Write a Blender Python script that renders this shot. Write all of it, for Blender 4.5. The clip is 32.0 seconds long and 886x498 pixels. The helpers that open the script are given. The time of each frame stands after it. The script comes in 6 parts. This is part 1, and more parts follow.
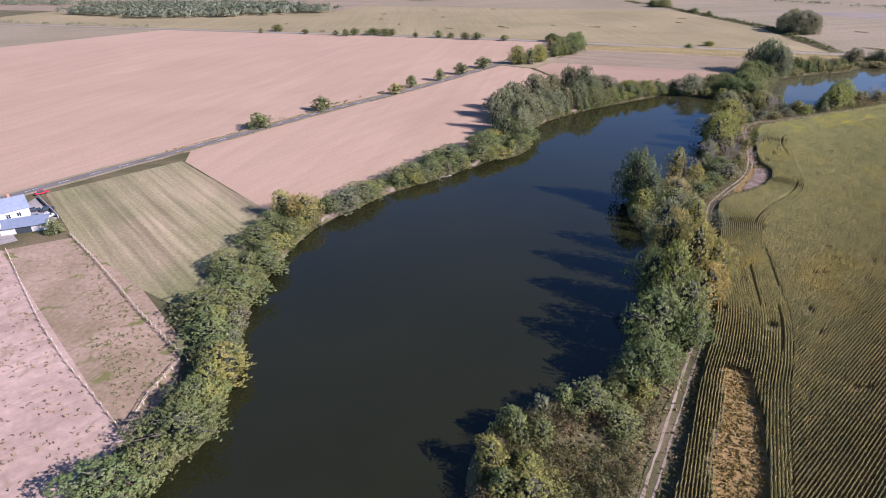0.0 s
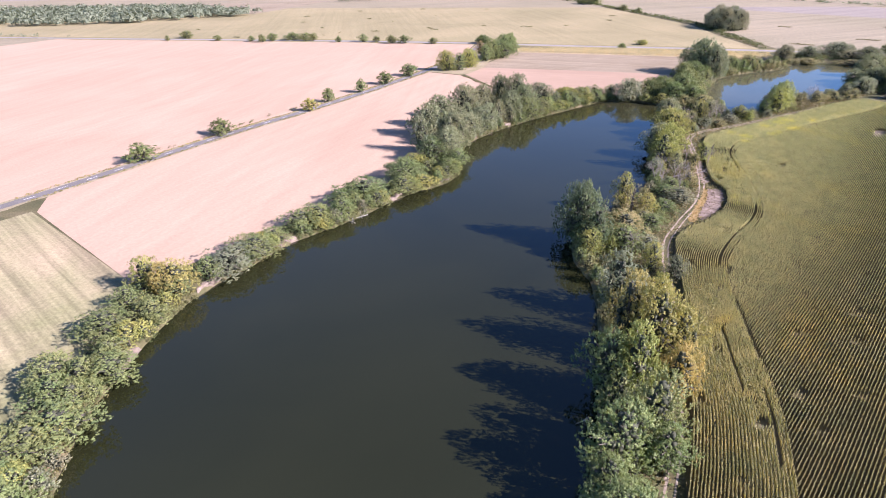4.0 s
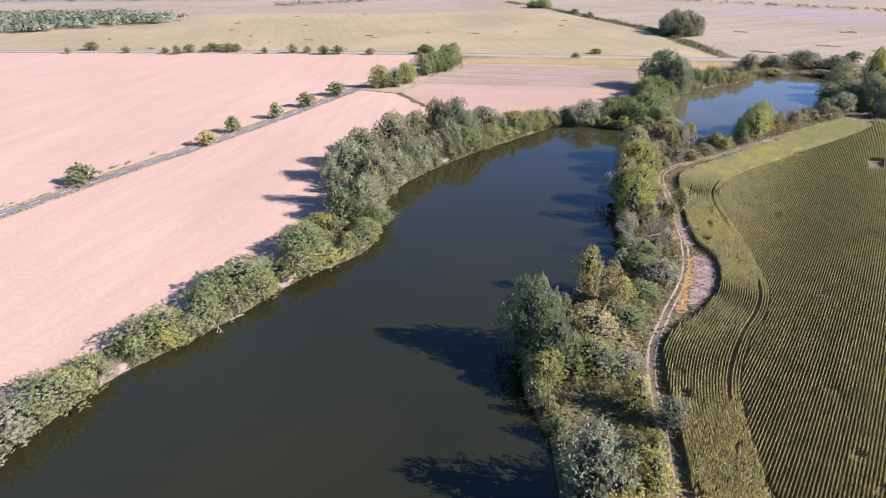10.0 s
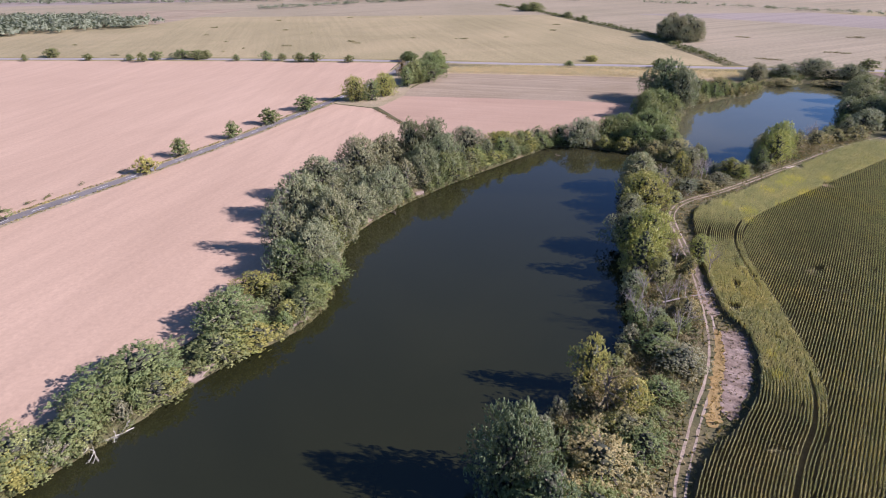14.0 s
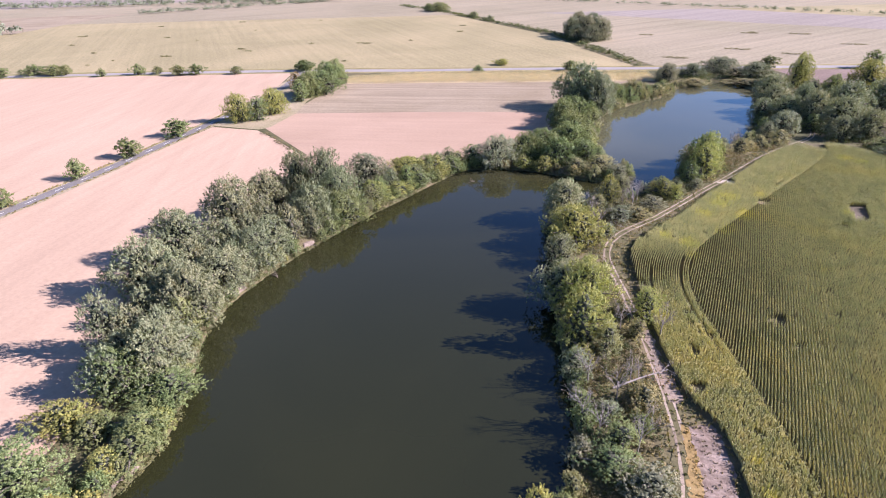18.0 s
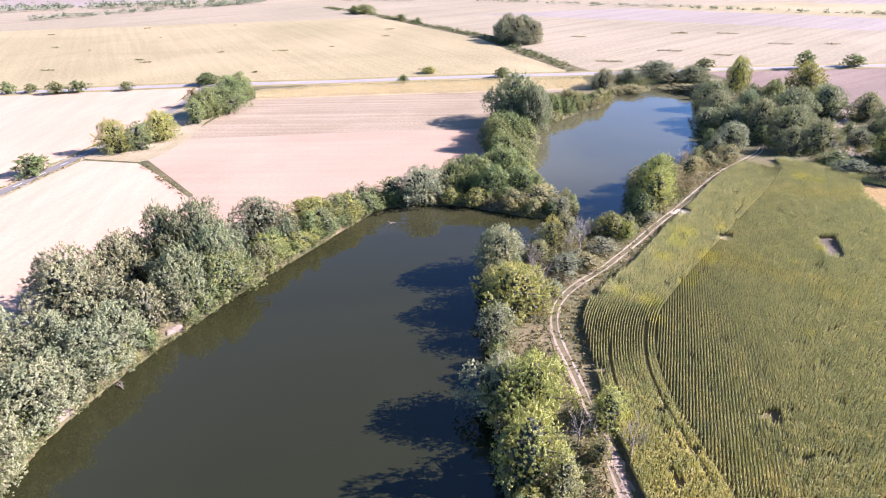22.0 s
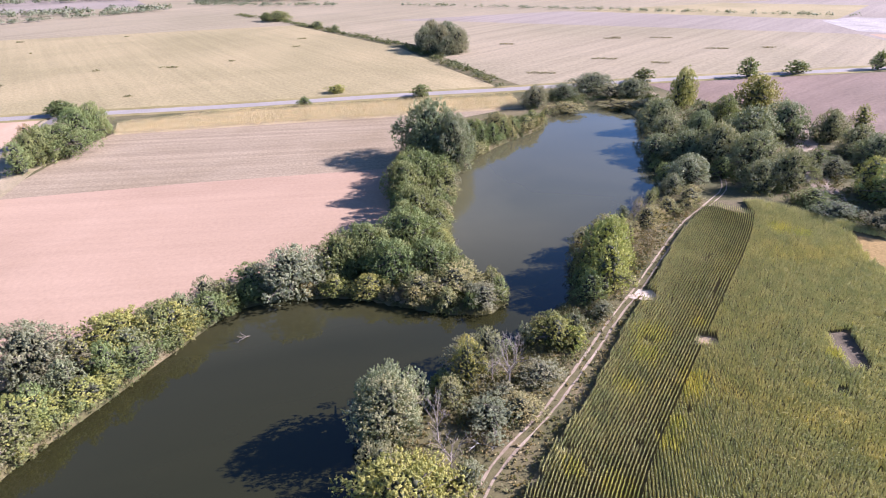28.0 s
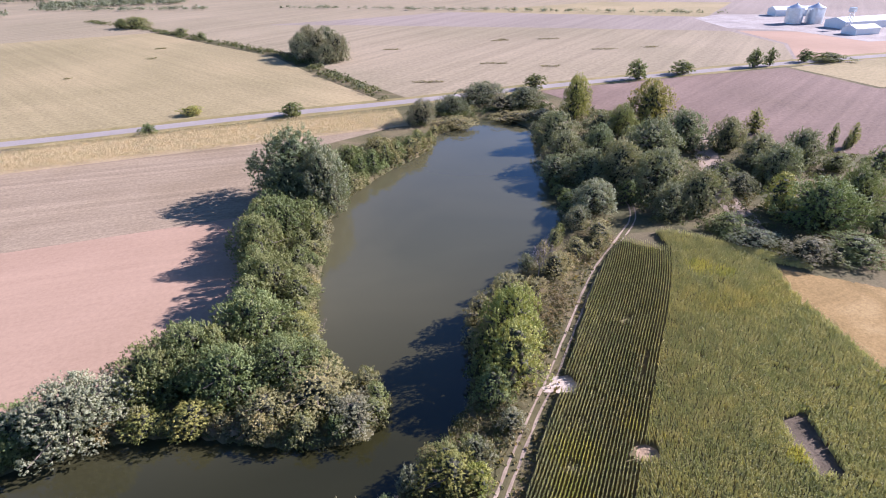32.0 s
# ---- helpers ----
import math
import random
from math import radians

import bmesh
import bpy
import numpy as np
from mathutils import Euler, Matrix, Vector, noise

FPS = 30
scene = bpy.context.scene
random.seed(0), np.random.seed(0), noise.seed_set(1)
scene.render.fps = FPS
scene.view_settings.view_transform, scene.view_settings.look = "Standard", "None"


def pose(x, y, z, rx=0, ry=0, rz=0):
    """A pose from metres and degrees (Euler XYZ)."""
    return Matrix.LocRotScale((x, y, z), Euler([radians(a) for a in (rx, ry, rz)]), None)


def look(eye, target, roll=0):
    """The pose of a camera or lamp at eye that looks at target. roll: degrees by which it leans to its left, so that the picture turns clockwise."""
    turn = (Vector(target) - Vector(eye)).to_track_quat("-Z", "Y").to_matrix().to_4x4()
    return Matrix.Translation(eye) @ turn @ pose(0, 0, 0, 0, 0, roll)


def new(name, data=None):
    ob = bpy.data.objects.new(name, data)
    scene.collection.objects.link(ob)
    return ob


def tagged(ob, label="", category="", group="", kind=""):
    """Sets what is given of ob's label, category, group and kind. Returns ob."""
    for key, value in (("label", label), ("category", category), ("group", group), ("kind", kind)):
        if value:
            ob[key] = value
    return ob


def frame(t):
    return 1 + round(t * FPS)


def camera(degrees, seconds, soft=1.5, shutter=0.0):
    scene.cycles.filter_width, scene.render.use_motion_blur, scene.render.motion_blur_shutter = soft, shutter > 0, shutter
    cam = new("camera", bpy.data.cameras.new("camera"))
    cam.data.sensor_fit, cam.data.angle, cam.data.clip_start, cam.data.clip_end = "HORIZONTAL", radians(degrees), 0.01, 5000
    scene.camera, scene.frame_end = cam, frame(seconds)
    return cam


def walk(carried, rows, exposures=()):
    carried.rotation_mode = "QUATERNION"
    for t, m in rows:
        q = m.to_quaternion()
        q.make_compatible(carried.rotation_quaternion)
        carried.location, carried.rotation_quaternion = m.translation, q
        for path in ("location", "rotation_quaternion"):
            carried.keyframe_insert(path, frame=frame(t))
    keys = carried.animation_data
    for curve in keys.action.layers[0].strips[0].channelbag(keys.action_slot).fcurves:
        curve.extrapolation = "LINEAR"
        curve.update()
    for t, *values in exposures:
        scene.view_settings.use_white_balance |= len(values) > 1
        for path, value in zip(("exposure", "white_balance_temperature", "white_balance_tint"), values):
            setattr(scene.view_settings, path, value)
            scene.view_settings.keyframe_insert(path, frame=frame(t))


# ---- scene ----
cam = camera(78.0, 32.0, 1.0)
PATH = [
    (0, (-7.785, -143.266, 72.122), (-8.501, -140.808, 70.760), -0.70),
    (0.5, (-7.922, -138.829, 72.244), (-8.633, -136.371, 70.882), -0.65),
    (1, (-7.900, -134.261, 72.406), (-8.611, -131.805, 71.040), -0.72),
    (1.5, (-7.789, -129.661, 72.572), (-8.501, -127.206, 71.206), -0.88),
    (2, (-7.709, -125.060, 72.656), (-8.412, -122.602, 71.288), -0.95),
    (2.5, (-7.732, -120.485, 72.598), (-8.395, -118.015, 71.230), -0.95),
    (3, (-7.767, -115.931, 72.442), (-8.365, -113.446, 71.074), -1.00),
    (3.5, (-7.662, -111.301, 72.318), (-8.185, -108.800, 70.948), -1.10),
    (4, (-7.561, -106.680, 72.237), (-8.009, -104.166, 70.864), -1.15),
    (4.5, (-7.666, -102.184, 72.075), (-8.046, -99.657, 70.703), -1.10),
    (6.5, (-6.200, -83.664, 71.955), (-6.490, -81.126, 70.582), -1.10),
    (7, (-5.652, -79.291, 71.937), (-5.935, -76.753, 70.562), -1.12),
    (7.5, (-5.081, -75.005, 71.913), (-5.360, -72.468, 70.540), -1.18),
    (8, (-4.479, -70.709, 71.874), (-4.750, -68.169, 70.503), -1.17),
    (8.5, (-3.951, -66.306, 71.828), (-4.217, -63.765, 70.458), -1.10),
    (9, (-3.618, -61.901, 71.793), (-3.876, -59.358, 70.424), -1.02),
    (9.5, (-3.224, -57.505, 71.783), (-3.475, -54.961, 70.414), -1.02),
    (10, (-2.694, -53.069, 71.734), (-2.942, -50.525, 70.364), -1.05),
    (10.5, (-2.208, -48.659, 71.622), (-2.451, -46.114, 70.253), -1.05),
    (11, (-1.717, -44.265, 71.528), (-1.958, -41.719, 70.161), -1.05),
    (11.5, (-1.269, -39.914, 71.441), (-1.505, -37.367, 70.074), -1.02),
    (12, (-0.873, -35.589, 71.344), (-1.104, -33.041, 69.979), -1.00),
    (12.5, (-0.397, -31.145, 71.263), (-0.623, -28.596, 69.899), -1.00),
    (13, (0.175, -26.664, 71.145), (-0.048, -24.114, 69.781), -1.00),
    (13.5, (0.774, -22.295, 70.995), (0.554, -19.746, 69.632), -1.00),
    (15.5, (2.084, -4.901, 70.479), (1.898, -2.349, 69.114), -0.90),
    (16, (2.806, -0.493, 70.439), (2.711, 2.064, 69.074), -0.95),
    (16.5, (3.801, 4.214, 70.356), (3.788, 6.770, 68.987), -1.05),
    (17, (4.842, 8.825, 70.203), (4.889, 11.381, 68.833), -1.12),
    (17.5, (5.799, 13.092, 70.123), (5.908, 15.646, 68.754), -1.18),
    (18, (6.837, 17.307, 70.153), (7.009, 19.856, 68.780), -1.20),
    (18.5, (7.966, 21.608, 70.126), (8.182, 24.152, 68.752), -1.20),
    (19, (9.193, 25.897, 69.993), (9.437, 28.439, 68.620), -1.22),
    (19.5, (10.553, 30.134, 69.855), (10.815, 32.675, 68.482), -1.27),
    (20, (12.001, 34.364, 69.814), (12.288, 36.901, 68.441), -1.30),
    (20.5, (13.564, 38.593, 69.839), (13.888, 41.125, 68.464), -1.30),
    (21, (15.136, 42.706, 69.843), (15.502, 45.232, 68.467), -1.28),
    (21.5, (16.706, 46.817, 69.755), (17.115, 49.336, 68.376), -1.23),
    (22, (18.451, 51.065, 69.559), (18.908, 53.575, 68.181), -1.22),
    (22.5, (20.228, 55.213, 69.440), (20.722, 57.716, 68.062), -1.27),
    (23, (21.984, 59.284, 69.418), (22.509, 61.781, 68.039), -1.30),
    (23.5, (23.915, 63.448, 69.288), (24.464, 65.938, 67.908), -1.30),
    (24, (25.926, 67.579, 69.061), (26.508, 70.062, 67.682), -1.30),
    (24.5, (27.905, 71.657, 68.887), (28.520, 74.133, 67.508), -1.28),
    (25, (29.953, 75.730, 68.742), (30.594, 78.199, 67.362), -1.23),
    (25.5, (32.104, 79.762, 68.505), (32.764, 82.227, 67.128), -1.20),
    (27.5, (41.383, 95.477, 67.931), (42.075, 97.936, 66.558), -1.40),
    (28, (43.739, 99.331, 67.897), (44.468, 101.778, 66.524), -1.42),
    (28.5, (46.047, 103.206, 67.864), (46.862, 105.624, 66.488), -1.48),
    (29, (48.337, 107.107, 67.781), (49.251, 109.487, 66.402), -1.48),
    (29.5, (50.633, 110.955, 67.758), (51.646, 113.294, 66.375), -1.40),
    (30, (53.017, 114.695, 67.782), (54.097, 117.002, 66.396), -1.32),
    (30.5, (55.608, 118.330, 67.761), (56.725, 120.618, 66.374), -1.30),
    (31, (58.432, 121.881, 67.693), (59.570, 124.159, 66.304), -1.30),
    (31.5, (61.433, 125.383, 67.552), (62.584, 127.654, 66.165), -1.30),
    (32, (64.509, 128.877, 67.302), (65.670, 131.145, 65.918), -1.30),
]
EXPOSURES = [(t, s + 0.48, 5880, 22) for t, s in ((0, 0.45), (2, 0.78), (4, 1.18), (9, 1.05), (11, 0.9), (13, 0.7), (16, 0.5), (17.5, 0.85), (18.5, 1.26), (23, 1.52), (25, 1.50), (28, 1.14), (30, 0.98), (32, 0.90))]
walk(cam, [(t, look(e, g, r)) for t, e, g, r in PATH], EXPOSURES)

# ---- light ----
SUN_AZ, SUN_EL = radians(-8), radians(29)      # from +x towards +y, height
sun_dir = Vector((math.cos(SUN_AZ) * math.cos(SUN_EL), math.sin(SUN_AZ) * math.cos(SUN_EL), math.sin(SUN_EL)))
world = bpy.data.worlds.new("world")
scene.world = world
world.use_nodes = True
wn = world.node_tree.nodes
sky = wn.new("ShaderNodeTexSky")
sky.sky_type, sky.sun_disc = "NISHITA", False
sky.sun_elevation, sky.sun_rotation = SUN_EL, math.atan2(sun_dir.x, sun_dir.y)
sky.air_density, sky.dust_density, sky.ozone_density = 1.0, 0.0, 6.0
sky.altitude = 1500
world.node_tree.links.new(sky.outputs[0], wn["Background"].inputs[0])
wn["Background"].inputs[1].default_value = 0.068
sun = new("sun", bpy.data.lights.new("sun", "SUN"))
sun.data.energy, sun.data.angle, sun.data.color = 5.0, radians(0.53), (1.0, 0.915, 0.895)
sun.matrix_world = look(sun_dir * 300, (0, 0, 0))


# ---- materials ----
def material(name):
    m = bpy.data.materials.new(name)
    m.use_nodes = True
    return m, m.node_tree.nodes, m.node_tree.links, m.node_tree.nodes["Principled BSDF"]


def ramp(nodes, links, fac, stops):
    r = nodes.new("ShaderNodeValToRGB")
    el = r.color_ramp.elements
    while len(el) < len(stops):
        el.new(0.5)
    for e, (p, c) in zip(el, stops):
        e.position, e.color = p, (*c, 1)
    links.new(fac, r.inputs[0])
    return r.outputs[0]


def noise_tex(nodes, links, vec, scale, detail=4, rough=0.6, dist=0.0):
    n = nodes.new("ShaderNodeTexNoise")
    n.inputs["Scale"].default_value, n.inputs["Detail"].default_value = scale, detail
    n.inputs["Roughness"].default_value, n.inputs["Distortion"].default_value = rough, dist
    links.new(vec, n.inputs["Vector"])
    return n.outputs[0]


def mix(nodes, links, fac, a, b, mode="MIX"):
    m = nodes.new("ShaderNodeMix")
    m.data_type, m.blend_type = "RGBA", mode
    for sock, v in ((m.inputs[0], fac), (m.inputs[6], a), (m.inputs[7], b)):
        if hasattr(v, "is_linked"):
            links.new(v, sock)
        elif isinstance(v, tuple):
            sock.default_value = (*v, 1)
        else:
            sock.default_value = v
    return m.outputs[2]


def soil(name, dark, mid, light, patch=0.02, fine=1.2, rows=(), row_gain=0.25, rough=0.95, bump=0.3, spot=None, spot_cut=0.66, grain_gain=0.7):
    """Open ground or a crop sheet: broad patches, fine grain, and lines of tillage. rows: (angle from +y to +x, metres between lines)."""
    m, n, l, b = material(name)
    pos = n.new("ShaderNodeNewGeometry").outputs["Position"]
    broad = noise_tex(n, l, pos, patch, 5, 0.6, 0.6)
    grain = noise_tex(n, l, pos, fine, 6, 0.75)
    col = ramp(n, l, broad, [(0.3, dark), (0.5, mid), (0.7, light)])
    gr = ramp(n, l, grain, [(0.3, (0.55, 0.55, 0.55)), (0.7, (1.3, 1.3, 1.3))])
    col = mix(n, l, grain_gain, col, gr, "MULTIPLY")
    for angle, gap in rows:
        mp = n.new("ShaderNodeMapping")
        mp.inputs["Rotation"].default_value = (0, 0, radians(angle))
        l.new(pos, mp.inputs[0])
        st = n.new("ShaderNodeMapping")
        st.inputs["Scale"].default_value = (1 / gap, 0.02 / gap, 0)
        l.new(mp.outputs[0], st.inputs[0])
        line = noise_tex(n, l, st.outputs[0], 1.0, 3, 0.6)
        lr = ramp(n, l, line, [(0.36, (0.55, 0.55, 0.55)), (0.62, (1.25, 1.25, 1.25))])
        col = mix(n, l, row_gain, col, lr, "MULTIPLY")
    if spot:
        sp = noise_tex(n, l, pos, patch * 4, 4, 0.6, 1.0)
        cut = ramp(n, l, sp, [(spot_cut - 0.05, (0, 0, 0)), (spot_cut + 0.03, (1, 1, 1))])
        col = mix(n, l, cut, col, spot)
    l.new(col, b.inputs["Base Color"])
    b.inputs["Roughness"].default_value = rough
    b.inputs["Specular IOR Level"].default_value = 0.15
    bp = n.new("ShaderNodeBump")
    bp.inputs["Strength"].default_value, bp.inputs["Distance"].default_value = bump, 0.3
    l.new(grain, bp.inputs["Height"])
    l.new(bp.outputs[0], b.inputs["Normal"])
    return m


def leafy(name, through_light=0.3, patches=(), glow=(1.1, 1.15, 0.6), y_tones=(), spread=1.0):
    """Foliage: the colour comes from the object, each spray of leaves differs a little."""
    m, n, l, b = material(name)
    info, geo = n.new("ShaderNodeObjectInfo"), n.new("ShaderNodeNewGeometry")
    var = ramp(n, l, geo.outputs["Random Per Island"], [(0.0, (1 - 0.38 * spread, 1 - 0.34 * spread, 1 - 0.42 * spread)), (0.5, (0.97, 0.97, 0.93)), (1.0, (1 + 0.32 * spread, 1 + 0.27 * spread, 1 + 0.15 * spread))])
    big = noise_tex(n, l, geo.outputs["Position"], 0.35, 3)
    tint = ramp(n, l, big, [(0.35, (0.8, 0.85, 0.75)), (0.65, (1.2, 1.12, 1.0))])
    col = mix(n, l, 1.0, mix(n, l, 1.0, info.outputs["Color"], var, "MULTIPLY"), tint, "MULTIPLY")
    # tint runs from tone_a to tone_b between two y values
    for start, end, tone_a, tone_b in y_tones:
        xyz, along = n.new("ShaderNodeSeparateXYZ"), n.new("ShaderNodeMapRange")
        l.new(geo.outputs["Position"], xyz.inputs[0])
        l.new(xyz.outputs[1], along.inputs[0])
        along.inputs[1].default_value, along.inputs[2].default_value = start, end
        col = mix(n, l, 1.0, col, mix(n, l, along.outputs[0], tone_a, tone_b), "MULTIPLY")
    for scale, cut, tone in patches:
        area = noise_tex(n, l, geo.outputs["Position"], scale, 3, 0.55, 0.8)
        col = mix(n, l, ramp(n, l, area, [(cut, (0, 0, 0)), (cut + 0.14, (1, 1, 1))]), col, mix(n, l, 1.0, col, tone, "MULTIPLY"))
    l.new(col, b.inputs["Base Color"])
    b.inputs["Roughness"].default_value, b.inputs["Specular IOR Level"].default_value = 0.6, 0.3
    tr = n.new("ShaderNodeBsdfTranslucent")
    l.new(mix(n, l, 1.0, col, glow, "MULTIPLY"), tr.inputs[0])
    mx = n.new("ShaderNodeMixShader")
    mx.inputs[0].default_value = through_light
    out = n["Material Output"]
    l.new(b.outputs[0], mx.inputs[1])
    l.new(tr.outputs[0], mx.inputs[2])
    l.new(mx.outputs[0], out.inputs[0])
    return m


def plain(name, colour, rough=0.6, metal=0.0, scale=1.0, spread=0.25, bump=0.1):
    m, n, l, b = material(name)
    pos = n.new("ShaderNodeTexCoord").outputs["Object"]
    g = noise_tex(n, l, pos, scale, 6, 0.65)
    lo, hi = tuple(c * (1 - spread) for c in colour), tuple(min(1, c * (1 + spread)) for c in colour)
    l.new(ramp(n, l, g, [(0.3, lo), (0.7, hi)]), b.inputs["Base Color"])
    b.inputs["Roughness"].default_value, b.inputs["Metallic"].default_value = rough, metal
    bp = n.new("ShaderNodeBump")
    bp.inputs["Strength"].default_value, bp.inputs["Distance"].default_value = bump, 0.05
    l.new(g, bp.inputs["Height"])
    l.new(bp.outputs[0], b.inputs["Normal"])
    return m


def water_material():
    m, n, l, b = material("lake_water")
    pos = n.new("ShaderNodeNewGeometry").outputs["Position"]
    silt = noise_tex(n, l, pos, 0.015, 4, 0.5, 1.0)
    tone = ramp(n, l, silt, [(0.3, (0.82, 0.84, 0.82)), (0.7, (1.14, 1.12, 1.1))])
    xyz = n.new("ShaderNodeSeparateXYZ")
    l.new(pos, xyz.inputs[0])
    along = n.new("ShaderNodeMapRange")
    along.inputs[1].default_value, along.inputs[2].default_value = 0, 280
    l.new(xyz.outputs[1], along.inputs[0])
    # base colour lightens with y, most between y = 190 and 238
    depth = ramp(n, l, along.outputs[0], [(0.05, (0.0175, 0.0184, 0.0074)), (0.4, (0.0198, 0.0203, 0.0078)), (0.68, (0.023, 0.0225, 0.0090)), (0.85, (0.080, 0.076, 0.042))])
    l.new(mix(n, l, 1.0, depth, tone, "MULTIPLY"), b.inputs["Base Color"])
    b.inputs["Roughness"].default_value, b.inputs["IOR"].default_value = 0.04, 1.37
    b.inputs["Specular IOR Level"].default_value = 0.75
    wave = noise_tex(n, l, pos, 2.2, 3, 0.5)
    breeze = noise_tex(n, l, pos, 0.04, 3, 0.5)
    bp = n.new("ShaderNodeBump")
    bp.inputs["Distance"].default_value = 0.02
    l.new(ramp(n, l, breeze, [(0.4, (0.01, 0.01, 0.01)), (0.7, (0.05, 0.05, 0.05))]), bp.inputs["Strength"])
    l.new(wave, bp.inputs["Height"])
    l.new(bp.outputs[0], b.inputs["Normal"])
    return m


M_LEAF = leafy("leaves", 0.27, spread=0.42)
M_CORN = leafy("corn_leaves", 0.24, [(0.03, 0.55, (1.12, 1.06, 0.88)), (0.11, 0.60, (0.80, 0.82, 0.85)), (0.045, 0.68, (1.45, 1.28, 0.65))], (1.0, 1.05, 0.75), [(-40, 150, (0.98, 0.955, 0.90), (1.0, 1.07, 1.0))], 0.5)
M_WATER = water_material()
M_BANK = soil("rough_grass", (0.075, 0.075, 0.035), (0.13, 0.112, 0.055), (0.20, 0.155, 0.09), 0.06, 1.5, bump=0.3)
M_TILLED = soil("tilled_earth", (0.415, 0.283, 0.194), (0.44, 0.302, 0.208), (0.465, 0.321, 0.223), 0.012, 0.9, [(18, 3.0), (-4, 7.0)], 0.10, spot=(0.36, 0.25, 0.19), spot_cut=0.76, grain_gain=0.3, bump=0.15)
M_TILLED2 = soil("red_tilled_earth", (0.328, 0.220, 0.149), (0.373, 0.252, 0.174), (0.409, 0.279, 0.196), 0.014, 0.9, [(-78, 3.0)], 0.10, grain_gain=0.3, bump=0.15)
M_STUBBLE = soil("straw_stubble", (0.254, 0.194, 0.124), (0.295, 0.228, 0.152), (0.336, 0.262, 0.179), 0.02, 0.9, [(-78, 3.5)], 0.3)
M_GREENFIELD = soil("mown_field", (0.22, 0.215, 0.095), (0.31, 0.265, 0.145), (0.41, 0.315, 0.195), 0.018, 1.0, [(-58, 1.6), (-58, 5.0)], 0.45)
M_PADDOCK = soil("dry_paddock", (0.24, 0.18, 0.105), (0.34, 0.245, 0.165), (0.42, 0.30, 0.215), 0.05, 0.8, spot=(0.17, 0.16, 0.06), spot_cut=0.62)
M_CLODS = soil("cloddy_earth", (0.40, 0.28, 0.215), (0.47, 0.335, 0.265), (0.52, 0.37, 0.295), 0.05, 0.45, [(35, 2.0)], 0.2, spot=(0.34, 0.245, 0.175), spot_cut=0.62, grain_gain=0.5)
M_YELLOW = soil("ripe_field", (0.261, 0.216, 0.112), (0.310, 0.253, 0.135), (0.369, 0.293, 0.160), 0.008, 0.5, [(-18, 5.0)], 0.16, spot=(0.22, 0.20, 0.10), spot_cut=0.74)
M_TAN = soil("tan_field", (0.259, 0.216, 0.136), (0.293, 0.240, 0.155), (0.326, 0.264, 0.175), 0.006, 0.4, [(60, 8.0)], 0.25)
M_PURPLE = soil("dark_tilled_earth", (0.17, 0.12, 0.09), (0.20, 0.14, 0.11), (0.235, 0.165, 0.13), 0.012, 0.6, [(70, 5.0)], 0.25)
M_MAUVE = soil("greyish_tilled_earth", (0.25, 0.205, 0.165), (0.28, 0.23, 0.19), (0.31, 0.255, 0.215), 0.006, 0.4, [(60, 9.0)], 0.2)
M_DRYCORN = soil("dry_corn_sheet", (0.36, 0.28, 0.16), (0.44, 0.345, 0.205), (0.50, 0.395, 0.24), 0.05, 1.1, [(-80, 1.5)], 0.4, bump=1.0)
# this soil is coloured dark to carry the shade between corn rows
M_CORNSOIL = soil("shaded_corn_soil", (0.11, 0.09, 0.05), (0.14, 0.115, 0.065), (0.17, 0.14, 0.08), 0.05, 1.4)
M_VERGE = soil("verge_grass", (0.19, 0.165, 0.065), (0.25, 0.205, 0.09), (0.31, 0.25, 0.125), 0.06, 1.0)
M_STRAW = soil("straw_verge", (0.26, 0.22, 0.12), (0.33, 0.265, 0.165), (0.40, 0.315, 0.215), 0.06, 1.0)
# brown soil, darkened further to hold the shadow of the corn around it
M_HOLE = soil("shadow_darkened_soil", (0.10, 0.08, 0.055), (0.14, 0.11, 0.08), (0.18, 0.145, 0.105), 0.2, 1.5)
M_ORANGE = soil("dry_orange_grass", (0.23, 0.155, 0.06), (0.29, 0.195, 0.08), (0.35, 0.245, 0.11), 0.08, 1.2)
M_ASPHALT = soil("worn_asphalt", (0.155, 0.137, 0.124), (0.19, 0.168, 0.152), (0.22, 0.195, 0.178), 0.05, 2.0, rough=0.85, bump=0.1)
M_PALEROAD = soil("pale_asphalt", (0.27, 0.24, 0.22), (0.30, 0.265, 0.245), (0.33, 0.295, 0.27), 0.05, 2.0, rough=0.85, bump=0.1)
M_DIRT = soil("pale_dirt", (0.24, 0.182, 0.132), (0.33, 0.255, 0.19), (0.42, 0.33, 0.255), 0.15, 2.0)
M_SCAR = soil("crumbling_bank_earth", (0.13, 0.10, 0.075), (0.20, 0.152, 0.118), (0.27, 0.21, 0.165), 0.5, 1.8)
M_BARK = plain("bark", (0.16, 0.13, 0.10), 0.9, scale=3)
# for the blocks added inside crowns: shade between leaves is in this dark colour
M_INNER = plain("crown_shade_core", (0.062, 0.064, 0.036), 0.95, scale=2.5, spread=0.5, bump=0.8)
M_DEADWOOD = plain("dead_wood", (0.30, 0.25, 0.215), 0.85, scale=3)

